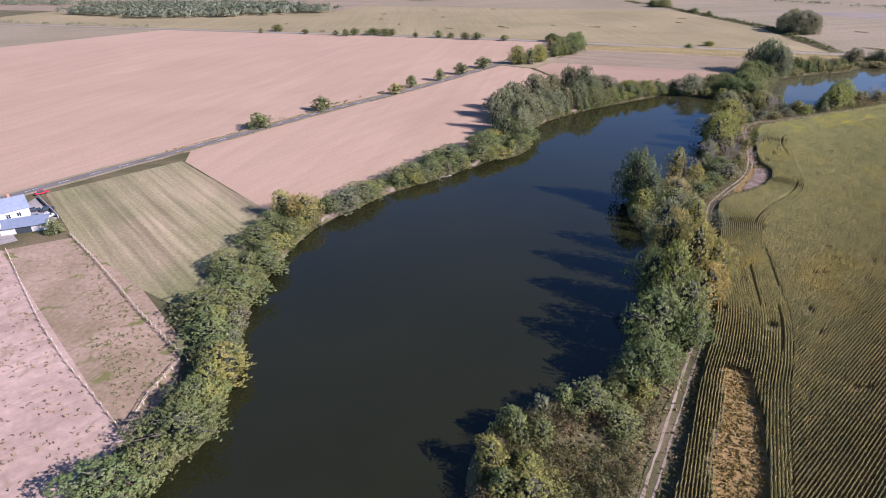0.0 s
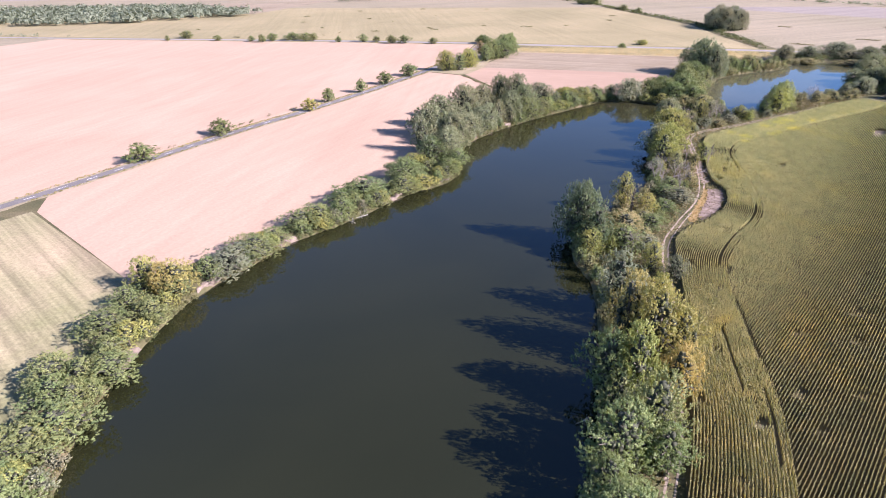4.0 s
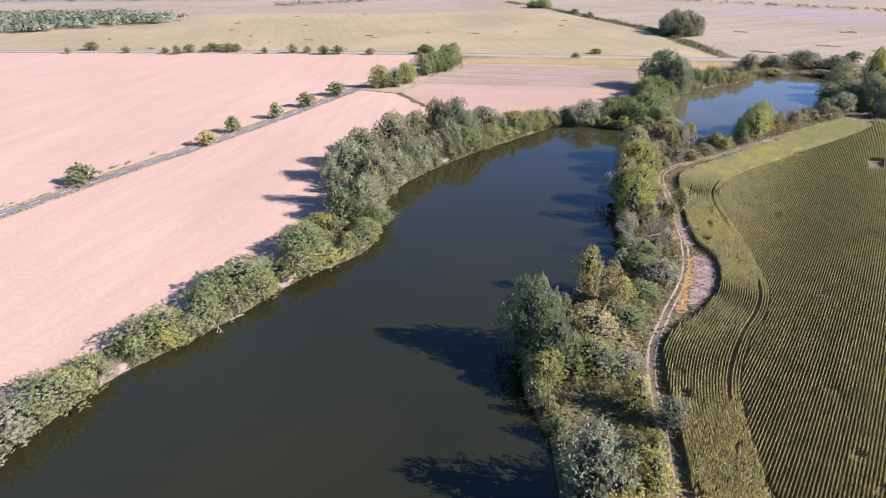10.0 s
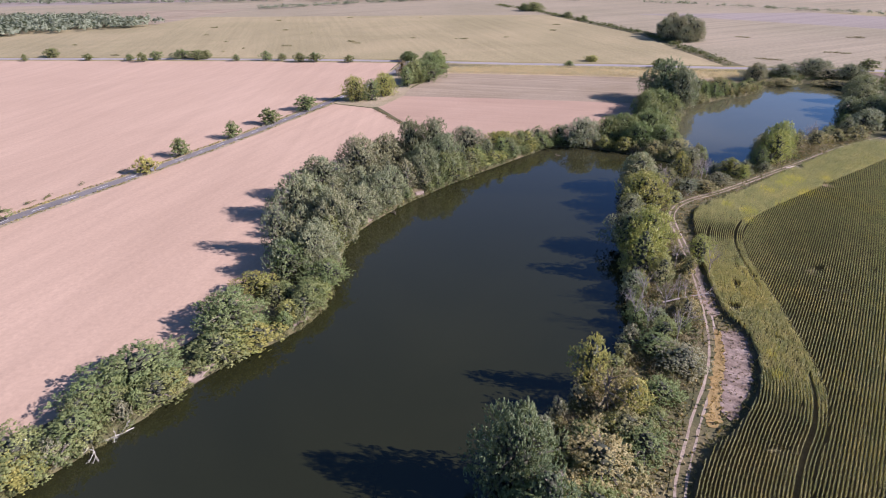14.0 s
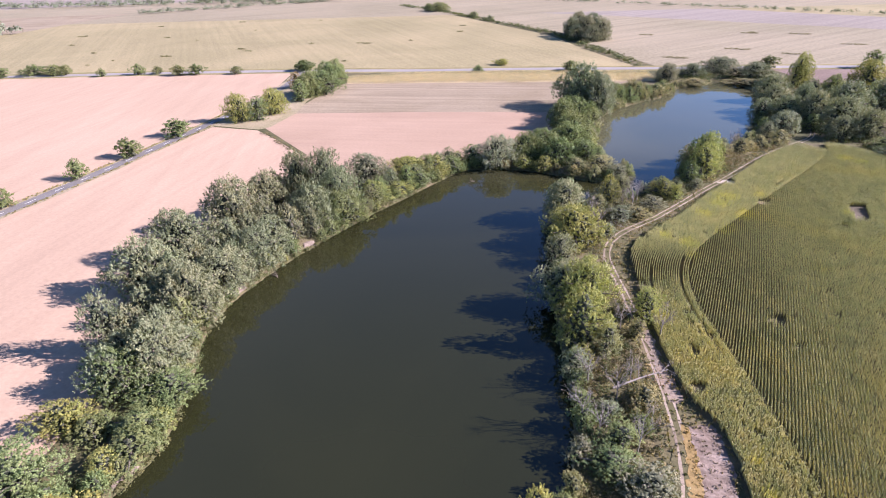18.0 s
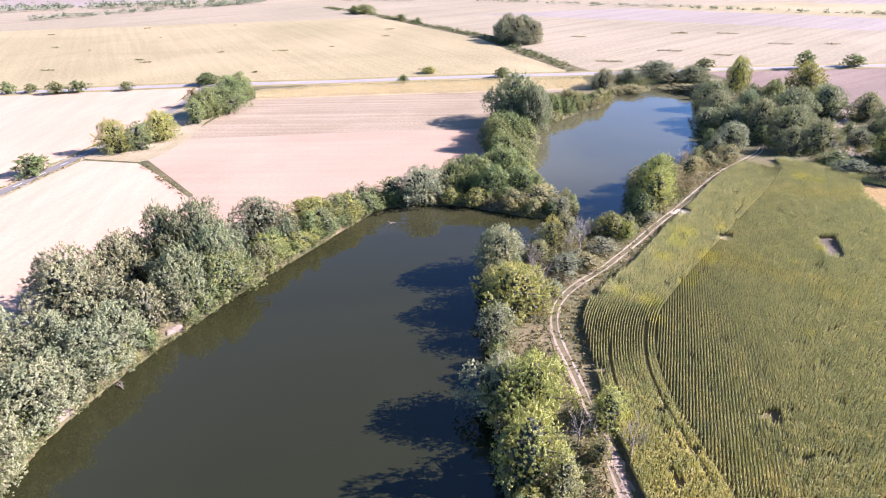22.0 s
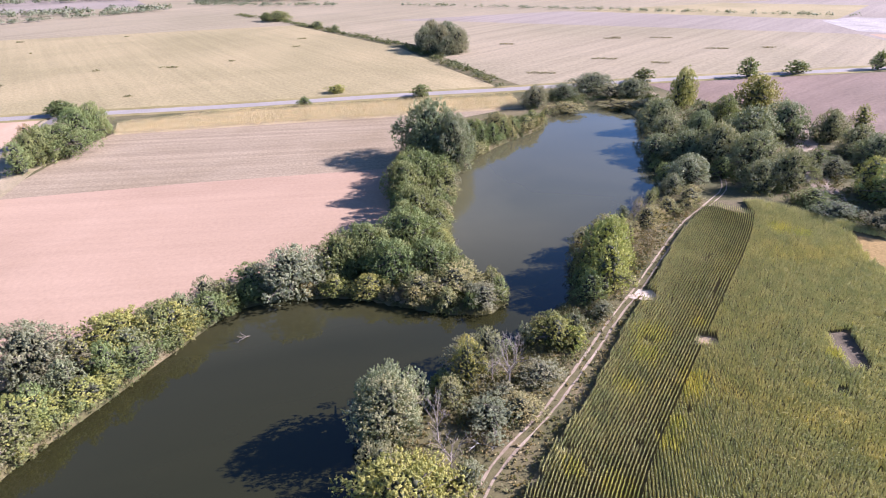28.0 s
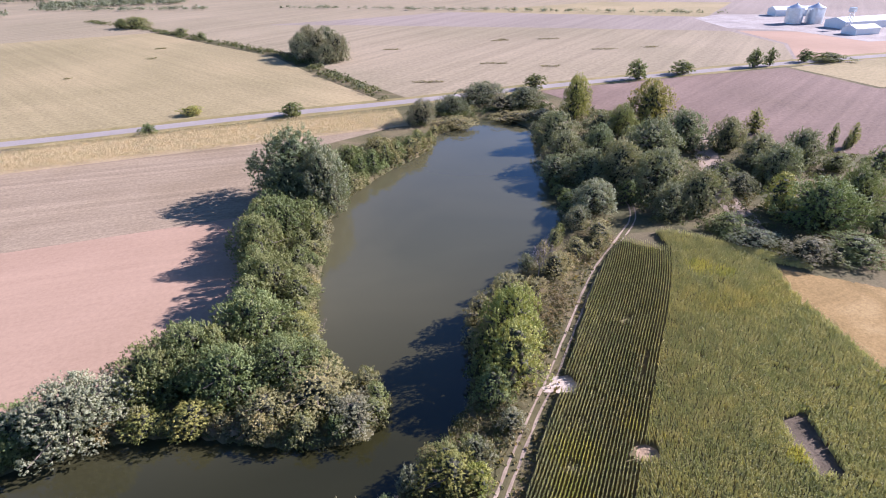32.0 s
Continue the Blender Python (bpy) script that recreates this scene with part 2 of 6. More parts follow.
# ---- plan ----
LEFT_SHORE = [(-58, -195), (-72, -150), (-74, -118), (-70, -100), (-67, -88), (-71, -77), (-74, -69), (-82, -55), (-86, -42), (-88, -28),
              (-89, -12), (-86, 1), (-81, 13), (-77, 24), (-70, 34), (-62, 45), (-55, 58), (-49, 67), (-41, 75), (-36, 87), (-37, 102),
              (-38, 118), (-35, 131), (-24, 150), (-8, 171), (5, 186), (15, 197), (26, 209)]
SPIT_SHORE = [(35, 211.5), (46, 209.5), (55, 206), (64, 199.5), (73, 193.5), (82, 191), (87, 195), (86.5, 201), (82.5, 209), (82, 221), (87, 238),
              (95, 256), (104, 278), (117, 291), (133, 303), (155, 316), (166, 331), (180, 337), (195, 346), (206, 343)]
RIGHT_SHORE = [(207, 330), (204, 316), (191, 292), (177, 268), (167, 250), (157, 236), (145, 227), (129, 220), (118, 214), (111, 207), (106, 198),
               (99, 189), (90, 183), (81, 178), (67, 172), (58, 170), (51, 163), (49, 154), (45, 141), (40, 124), (38, 112), (36, 99), (34, 86),
               (30, 74), (20, 62), (9, 48), (5, 36), (5, 26), (9, 12), (9, -8), (7, -30), (4, -48), (1, -55), (-8, -63), (-17, -71),
               (-21, -80), (-19, -91), (-8, -112), (2, -150), (4, -195)]


def smooth(points, step=2.0, closed=False):
    """A rounded line (Catmull-Rom) through plan points, sampled about every step metres."""
    p = [Vector((*q[:2], 0)) for q in points]
    n, out = len(p), []
    for i in range(n if closed else n - 1):
        a, b = p[i], p[(i + 1) % n]
        pre = p[i - 1] if closed or i else a * 2 - b
        nxt = p[(i + 2) % n] if closed or i + 2 < n else b * 2 - a
        k = max(2, int((b - a).length / step))
        for j in range(k):
            t = j / k
            out.append(0.5 * (2 * a + (b - pre) * t + (2 * pre - 5 * a + 4 * b - nxt) * t * t + (3 * a - pre - 3 * b + nxt) * t ** 3))
    if not closed:
        out.append(p[-1])
    return np.array([(v.x, v.y) for v in out])


def signed(points, poly):
    """Distance of plan points from a closed line, negative inside."""
    pts = np.asarray(points, float).reshape(-1, 2)
    if len(pts) < 40:
        a, b = np.asarray(poly, float), np.roll(poly, -1, 0)
        ab, ap = b - a, pts[:, None] - a
        t = np.clip((ap * ab).sum(2) / np.maximum(1e-9, (ab * ab).sum(1)), 0, 1)[..., None]
        near = ((ap - t * ab) ** 2).sum(2).min(1)
        px, py = pts[:, :1], pts[:, 1:]
        rise = np.where(ab[:, 1] == 0, 1e-12, ab[:, 1])
        crossed = ((a[:, 1] > py) != (b[:, 1] > py)) & (px < ab[:, 0] * (py - a[:, 1]) / rise + a[:, 0])
        return np.where(crossed.sum(1) % 2 == 1, -1, 1) * np.sqrt(near)
    best, inside = np.full(len(pts), 1e9), np.zeros(len(pts), bool)
    for a, b in zip(poly, np.roll(poly, -1, 0)):
        ab, ap = b - a, pts - a
        t = np.clip((ap @ ab) / max(1e-9, ab @ ab), 0, 1)[:, None]
        best = np.minimum(best, ((ap - t * ab) ** 2).sum(1))
        if a[1] != b[1]:
            inside ^= ((a[1] > pts[:, 1]) != (b[1] > pts[:, 1])) & (pts[:, 0] < (b[0] - a[0]) * (pts[:, 1] - a[1]) / (b[1] - a[1]) + a[0])
    return np.where(inside, -1, 1) * np.sqrt(best)


SHORE = smooth(LEFT_SHORE + SPIT_SHORE + RIGHT_SHORE, 2.5, True)
WATER_Z = -1.2


def height_from(d):
    t = np.clip(d / 1.0, 0, 1)
    return np.where(d > 0, WATER_Z * (1 - t * t * (3 - 2 * t)), WATER_Z + np.maximum(d * 0.4, -3.0))


def ground_z(x, y):
    return float(height_from(signed([(x, y)], SHORE))[0])


def on_bank(x, y, clear=0.5):
    """The nearest dry place."""
    p = np.array([x, y], float)
    for _ in range(12):
        d = signed([p, p + (0.3, 0), p + (0, 0.3)], SHORE)
        if d[0] > clear:
            break
        g = np.array([d[1] - d[0], d[2] - d[0]])
        p = p + g / max(1e-6, np.hypot(*g)) * (clear + 0.3 - d[0])
    return p


# ---- building helpers ----
def mesh_np(name, verts, faces, mat, smooth_shade=False, normals=None):
    me = bpy.data.meshes.new(name)
    verts, faces = np.asarray(verts, np.float32), np.asarray(faces, np.int32)
    me.vertices.add(len(verts))
    me.vertices.foreach_set("co", verts.ravel())
    k = faces.shape[1]
    me.loops.add(faces.size)
    me.loops.foreach_set("vertex_index", faces.ravel())
    me.polygons.add(len(faces))
    me.polygons.foreach_set("loop_start", np.arange(len(faces), dtype=np.int32) * k)
    me.polygons.foreach_set("use_smooth", np.full(len(faces), smooth_shade))
    me.update(calc_edges=True)
    me.materials.append(mat)
    if normals is not None:
        me.polygons.foreach_set("use_smooth", np.ones(len(faces), bool))
        me.normals_split_custom_set_from_vertices(np.asarray(normals, np.float32))
    return me


def part(name, bm, mat, parent=None, label="", smooth_shade=False):
    me = bpy.data.meshes.new(name)
    bm.normal_update()
    bm.to_mesh(me)
    bm.free()
    me.materials.append(mat)
    if smooth_shade:
        me.polygons.foreach_set("use_smooth", np.ones(len(me.polygons), bool))
    ob = new(name, me)
    ob.parent = parent
    return tagged(ob, label)


def box(bm, lo, hi, m=None):
    r = bmesh.ops.create_cube(bm, size=1)["verts"]
    c, s = [(a + b) / 2 for a, b in zip(lo, hi)], [b - a for a, b in zip(lo, hi)]
    bmesh.ops.transform(bm, matrix=(m or Matrix()) @ Matrix.Translation(c) @ Matrix.Diagonal((*s, 1)), verts=r)
    return r


def rod(bm, a, b, r0, r1, seg=6):
    a, b = Vector(a), Vector(b)
    d = b - a
    r = bmesh.ops.create_cone(bm, cap_ends=True, segments=seg, radius1=r0, radius2=r1, depth=d.length)["verts"]
    bmesh.ops.transform(bm, matrix=Matrix.Translation((a + b) / 2) @ d.to_track_quat("Z", "Y").to_matrix().to_4x4(), verts=r)


sheet_count = 0


def sheet(name, points, z, mat, label, category):
    """Each sheet lies a little over the ones before it."""
    global sheet_count
    sheet_count += 1
    z = z * 0.2 + 0.002 * sheet_count
    bm = bmesh.new()
    bm.faces.new([bm.verts.new((x, y, z)) for x, y in points])
    bmesh.ops.triangulate(bm, faces=bm.faces[:])
    for f in bm.faces:
        if f.normal.z < 0:
            f.normal_flip()
    return tagged(part(name, bm, mat), label, category, kind="structure")


def ribbon(name, line, left, right, z, mat, label, category, wobble=0.0, parent=None):
    """A strip along a plan line, from left to right metres off it."""
    pts = np.asarray(line)
    t = np.gradient(pts, axis=0)
    t /= np.linalg.norm(t, axis=1)[:, None]
    nrm = np.stack([-t[:, 1], t[:, 0]], 1)
    rs = np.random.RandomState(len(name) + int(abs(z) * 1000))
    a = pts + nrm * (left + rs.uniform(-wobble, wobble, len(pts)))[:, None]
    b = pts + nrm * (right + rs.uniform(-wobble, wobble, len(pts)))[:, None]
    n = len(pts)
    zz = np.full((n, 1), z)
    verts = np.concatenate([np.hstack([a, zz]), np.hstack([b, zz])])
    i = np.arange(n - 1)
    ob = new(name, mesh_np(name, verts, np.stack([i + n, i + n + 1, i + 1, i], 1), mat))
    ob.parent = parent
    return tagged(ob, label, category, kind="structure")


# ---- ground and water ----
def ground():
    xs = np.concatenate([[-4500, -2500, -1200, -600, -300, -200, -150, -120], np.arange(-104, 236, 2.0), [240, 270, 330, 450, 700, 1200, 2500, 4500]])
    ys = np.concatenate([[-3500, -1200, -500, -300, -240], np.arange(-204, 366, 2.0), [380, 420, 500, 700, 1000, 1600, 2600, 4800]])
    X, Y = np.meshgrid(xs, ys)
    z = height_from(signed(np.stack([X.ravel(), Y.ravel()], 1), SHORE))
    rs = np.random.RandomState(4)
    z += rs.uniform(-0.06, 0.0, z.shape) * (np.abs(z) < 0.5) - 0.03 * (z > -0.01)
    nx, ny = len(xs), len(ys)
    i, j = np.meshgrid(np.arange(nx - 1), np.arange(ny - 1))
    k = (j * nx + i).ravel()
    ob = new("ground", mesh_np("ground", np.stack([X.ravel(), Y.ravel(), z], 1), np.stack([k, k + 1, k + nx + 1, k + nx], 1), M_BANK, True))
    tagged(ob, "flat farmland ground with rough dry grass along the lake banks", "ground", kind="structure")


ground()
wb = bmesh.new()
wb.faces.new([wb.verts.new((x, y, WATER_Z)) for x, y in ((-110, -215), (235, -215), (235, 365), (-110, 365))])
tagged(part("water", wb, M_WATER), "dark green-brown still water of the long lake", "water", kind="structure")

# ---- fields ----
SIDE_ROAD = smooth([(-260, -150), (-225, -68), (-204, -15), (-191, 18), (-179, 47), (-165, 84), (-150, 124), (-131, 167), (-113, 212), (-99, 252), (-88, 285), (-76, 325), (-66, 370), (-62, 418)], 6)
MAIN_ROAD = smooth([(-1400, 500), (-900, 465), (-610, 450), (-438, 442), (-294, 438), (-165, 432), (-71, 424), (18, 410), (102, 401), (172, 390), (260, 379), (345, 365), (432, 350), (501, 334), (640, 300), (900, 225)], 10)
TRACK = smooth([(0, -105), (6, -82), (14, -53), (19, -35), (23, -15), (27, 15), (30, 36), (37, 52), (45, 67), (50, 82), (54, 105), (56, 122), (58, 139), (65, 150), (80, 160),
                (92, 169), (106, 180), (117, 188), (131, 199), (147, 211), (164, 221), (174, 227), (181, 234), (186, 244), (192, 262), (205, 285), (230, 330), (246, 372)], 2)

sheet("field", [(430, 205), (1500, 100), (1500, 1100), (500, 1000), (430, 560)], 0.003, M_MAUVE, "flat grey-brown farmland round the far farmyard", "field")
sheet("field", [(-1500, -100), (-560, 200), (-500, 445), (-900, 470), (-1500, 520)], 0.003, M_TAN, "flat tan farmland beyond the tilled field", "field")
sheet("field", [(-1500, -400), (-262, -152), (-206, -16), (-181, 46), (-152, 123), (-115, 211), (-90, 284), (-80, 322), (-70, 370), (-68, 416), (-165, 425), (-294, 431), (-438, 435), (-518, 440), (-578, 275), (-900, 150)],
      0.02, M_TILLED, "wide field of pale pinkish tilled earth", "field")
sheet("field", [(-168, 33), (-107, -3), (-97, 8), (-88, 24), (-76, 44), (-64, 63), (-54, 84), (-52, 100), (-60, 125), (-50, 160), (-38, 182), (-33, 234), (-61, 273), (-84, 282), (-96, 250), (-110, 211), (-128, 167), (-147, 124), (-162, 84), (-176, 47)],
      0.03, M_TILLED, "strip of pale pinkish tilled earth beside the road", "field")
sheet("field", [(-33, 234), (-34, 190), (-20, 188), (0, 206), (24, 219), (48, 222), (62, 226), (71, 243), (79, 286), (10, 296), (-48, 302), (-58, 276)],
      0.03, M_TILLED2, "field of reddish tilled earth behind the bank trees", "field")
sheet("field", [(-48, 302), (10, 296), (79, 286), (86, 285), (96, 300), (118, 340), (158, 350), (104, 358), (40, 367), (-28, 376), (-38, 350), (-47, 320)], 0.03, M_STUBBLE, "field of straw-coloured stubble", "field")
sheet("field", [(-193, -9), (-170, 33), (-107, -3), (-98, -25), (-96, -58), (-112, -53), (-154, -34)], 0.035, M_GREENFIELD, "mown field, half green and half straw coloured", "field")
sheet("field", [(-154, -34), (-112, -53), (-88, -68), (-80, -80), (-79, -94), (-167, -46)], 0.035, M_PADDOCK, "dry paddock with patches of weeds", "field")
sheet("field", [(-167, -46), (-79, -94), (-80, -130), (-110, -200), (-330, -200), (-225, -95)], 0.035, M_CLODS, "cloddy pink earth beyond the fence", "field")
sheet("field", [(-900, 475), (-610, 458), (-438, 449), (-294, 445), (-165, 440), (-71, 432), (18, 418), (102, 409), (168, 398), (158, 480), (152, 570), (104, 720), (58, 861), (4, 972), (-110, 1050), (-400, 955), (-430, 716), (-910, 640)],
      0.02, M_YELLOW, "large yellow field of a ripe crop with dark gaps", "field")
sheet("field", [(182, 396), (260, 386), (345, 372), (445, 356), (500, 400), (533, 474), (420, 590), (269, 734), (120, 850), (72, 861), (118, 720), (168, 570), (172, 480)], 0.02, M_TAN, "tan field beyond the road", "field")
sheet("field", [(269, 734), (420, 590), (533, 474), (580, 505), (612, 562), (450, 760), (230, 985), (90, 935), (120, 850)], 0.02, M_MAUVE, "greyish tilled field far beyond the road", "field")
sheet("field", [(612, 562), (450, 760), (230, 985), (240, 1120), (560, 900), (780, 660)], 0.02, M_YELLOW, "far yellow field", "field")
sheet("field", [(250, 372), (345, 356), (415, 342), (400, 282), (470, 225), (420, 150), (300, 215), (262, 248), (252, 280), (262, 300), (248, 330)], 0.02, M_PURPLE, "field of dark purplish tilled earth", "field")
sheet("field", [(418, 341), (506, 325), (700, 270), (640, 170), (480, 232), (404, 282)], 0.03, M_YELLOW, "yellow crop field by the road", "field")
sheet("field", [(-400, 958), (-110, 1053), (4, 976), (70, 1010), (-60, 1180), (-700, 1100), (-760, 900)], 0.02, M_TILLED2, "far strip of pinkish earth", "field")
sheet("field", [(448, 356), (520, 338), (640, 312), (610, 400), (540, 470), (505, 400)], 0.025, M_TILLED2, "pinkish earth beside the far farmyard", "field")
sheet("field", [(-430, 716), (-400, 955), (-760, 900), (-1500, 900), (-1500, 640), (-910, 642)], 0.02, M_STUBBLE, "far straw-coloured field", "field")
sheet("field", [(-4000, 900), (4000, 700), (4000, 4500), (-4000, 4500)], 0.0, M_TAN, "hazy plain towards the horizon", "field")
sheet("field", [(-1500, 960), (-700, 1110), (-140, 1250), (-400, 2300), (-2200, 2000)], 0.015, M_MAUVE, "hazy far grey-brown field", "field")

sheet("grass_margin", [(-84, 284), (-60, 274), (-56, 278), (-48, 302), (-46, 330), (-36, 360), (-30, 390), (-55, 412), (-64, 370), (-74, 325)], 0.03, M_STRAW, "dry grass margin round the roadside grove", "ground")
sheet("ditch_margin", [(-60.5, 274.6), (-59, 275.8), (-32.6, 233.5), (-33.8, 231.5)], 0.03, M_BANK, "dry grass along the field ditch", "ground")

# ---- roads ----
ribbon("road_verge", SIDE_ROAD, 4.2, -4.2, 0.045, M_STRAW, "grassy verges of the country road", "verge", 0.6)
country_road = ribbon("road", SIDE_ROAD, 2.3, -2.3, 0.06, M_ASPHALT, "narrow grey asphalt country road", "road")
# white dashes along the middle of the country road
dash_mat = plain("worn_road_paint", (0.62, 0.60, 0.57), 0.7, scale=2.0)
dash_at = np.concatenate([[0], np.cumsum(np.linalg.norm(np.diff(SIDE_ROAD, axis=0), axis=1))])
for u in np.arange(20, dash_at[-1] - 70, 11.0):
    ends = [Vector((np.interp(w, dash_at, SIDE_ROAD[:, 0]), np.interp(w, dash_at, SIDE_ROAD[:, 1]), 0.066)) for w in (u, u + 4.0)]
    side = (ends[1] - ends[0]).cross(Vector((0, 0, 1))).normalized() * 0.14
    bm = bmesh.new()
    bm.faces.new([bm.verts.new(q) for q in (ends[0] - side, ends[0] + side, ends[1] + side, ends[1] - side)])
    part("road_marking", bm, dash_mat, country_road)
ribbon("road_verge_main", MAIN_ROAD, 9.5, -8.5, 0.045, M_VERGE, "grassy verges of the main road", "verge", 0.8)
ribbon("road_main", MAIN_ROAD, 4.2, -4.2, 0.07, M_PALEROAD, "pale asphalt main road across the plain", "road")
ribbon("track_verge", TRACK, 1.7, -1.6, 0.03, M_BANK, "grass along the farm track", "verge", 0.5)
ribbon("farm_track", TRACK, 0.95, 0.5, 0.05, M_DIRT, "pale dirt wheel rut of the farm track", "track", 0.12)
ribbon("farm_track_rut", TRACK, -0.5, -0.9, 0.05, M_DIRT, "pale dirt wheel rut of the farm track", "track", 0.12)

# ---- corn ----
CORN_EDGE = smooth([(2, -110), (9, -83), (17, -51), (24, -21), (29, 10), (32, 36), (37, 46), (43, 51.6), (47.8, 57), (51.8, 62.8), (54.6, 70), (56, 76), (56, 81.5), (54.6, 86), (55, 96), (57.2, 110), (60.5, 126), (67, 144), (88, 161),
                    (106, 177), (121, 189), (140, 205), (156, 216), (170, 222.5)], 0.6)
CORN_REST = np.array([(178, 218), (184, 209), (185, 192), (178, 183), (174, 173), (168, 160), (180, 120), (190, 60), (190, -110)], float)
CORN = np.concatenate([CORN_EDGE, CORN_REST])
HOLES = [np.array(h, float) for h in ([(136, 151.5), (139.5, 150.5), (145.5, 160), (141, 161)], [(22, -47), (26, -48), (26, -60), (23, -80), (16, -84), (16, -72), (20, -60)], [(115.5, 166.5), (118.5, 164.5), (119.5, 167), (117, 168.5)], [(112, 184.2), (115, 186.6), (117.8, 185.6), (118.2, 183.4), (116.4, 182), (114.5, 183.2)])]
sheet("cornfield", [tuple(p) for p in smooth([tuple(q) for q in CORN_EDGE[::12]], 4)] + [tuple(p) for p in CORN_REST], 0.025, M_CORNSOIL, "soil under the standing corn, darkened for the shade between rows", "field")
CORN_INNER = smooth([(22, -100), (30.5, -58), (34.6, -43), (37.8, -28.5), (39, -14), (40, 0), (40.6, 12), (43.6, 27.5), (51, 42), (59, 53.5), (63.6, 64), (66, 78), (68.2, 98), (70, 115), (73.6, 126),
                     (79.6, 135.6), (86.5, 142.8), (98, 152.2), (115, 165.5), (126, 174), (137, 182.5), (149, 191.6), (161, 201.5), (170, 210)], 0.6)
# plants that turn yellow early: place and reach
YELLOWING = ((81.7, 142.3, 4.5), (77, 147, 3), (79, 135, 3), (93.6, 147, 3.5), (105, 156, 4), (108, 171, 6), (103, 166, 5), (169, 200, 5), (172, 196, 4), (136, 155, 2.5), (107, 158, 4), (119, 171, 3), (56.5, 66, 2), (58, 72, 2),
             (37, 47, 2), (31, 25, 3), (60, 112, 3), (97, 150, 3), (95, 160, 4))


def headland_rows(rs):
    """Rows between the field's edge and the straight rows, which follow both lines; some are missing where the sprayer turns."""
    n = len(CORN_INNER)
    near = np.array([np.argmin(((CORN_EDGE - q) ** 2).sum(1)) for q in CORN_INNER], float)
    near = np.maximum.accumulate(near)
    ker = np.ones(25) / 25
    near = np.convolve(np.pad(near, 12, mode="edge"), ker, "valid")
    k = np.arange(len(CORN_EDGE))
    outer = np.stack([np.interp(near, k, CORN_EDGE[:, 0]), np.interp(near, k, CORN_EDGE[:, 1])], 1)
    out = []
    across = outer - CORN_INNER
    width = np.linalg.norm(across, axis=1)
    way_out = across / (width[:, None] + 1e-9)
    for r in range(34):
        off = 0.25 + 0.53 * r
        line = CORN_INNER + way_out * off
        ok = off < width - 0.25
        y = CORN_INNER[:, 1]
        if r == 3:
            ok &= ~((y > 24) & (y < 66)) & ~((y > 96) & (y < 134)) & ~((y > 177) & (y < 182)) & ~((y > -40) & (y < -22))
        if r == 0:
            ok &= ~((y > -12) & (y < 8))
        if r == 10:
            ok &= ~((y > -24) & (y < -4))
        if r == 16:
            ok &= ~((y > 112) & (y < 128))
        seg = np.linalg.norm(np.diff(line, axis=0), axis=1)
        s = np.concatenate([[0], np.cumsum(seg)])
        u = np.arange(0, s[-1], 0.30)
        u = np.clip(u + rs.uniform(-0.14, 0.14, len(u)), 0, s[-1])
        pts = np.stack([np.interp(u, s, line[:, 0]), np.interp(u, s, line[:, 1])], 1)
        t = np.gradient(line, axis=0)
        t /= np.linalg.norm(t, axis=1)[:, None] + 1e-9
        ways = np.stack([np.interp(u, s, t[:, 0]), np.interp(u, s, t[:, 1])], 1)
        stands = np.interp(u, s, ok.astype(float)) > 0.6
        out.append(np.hstack([pts, ways])[stands])
    return out


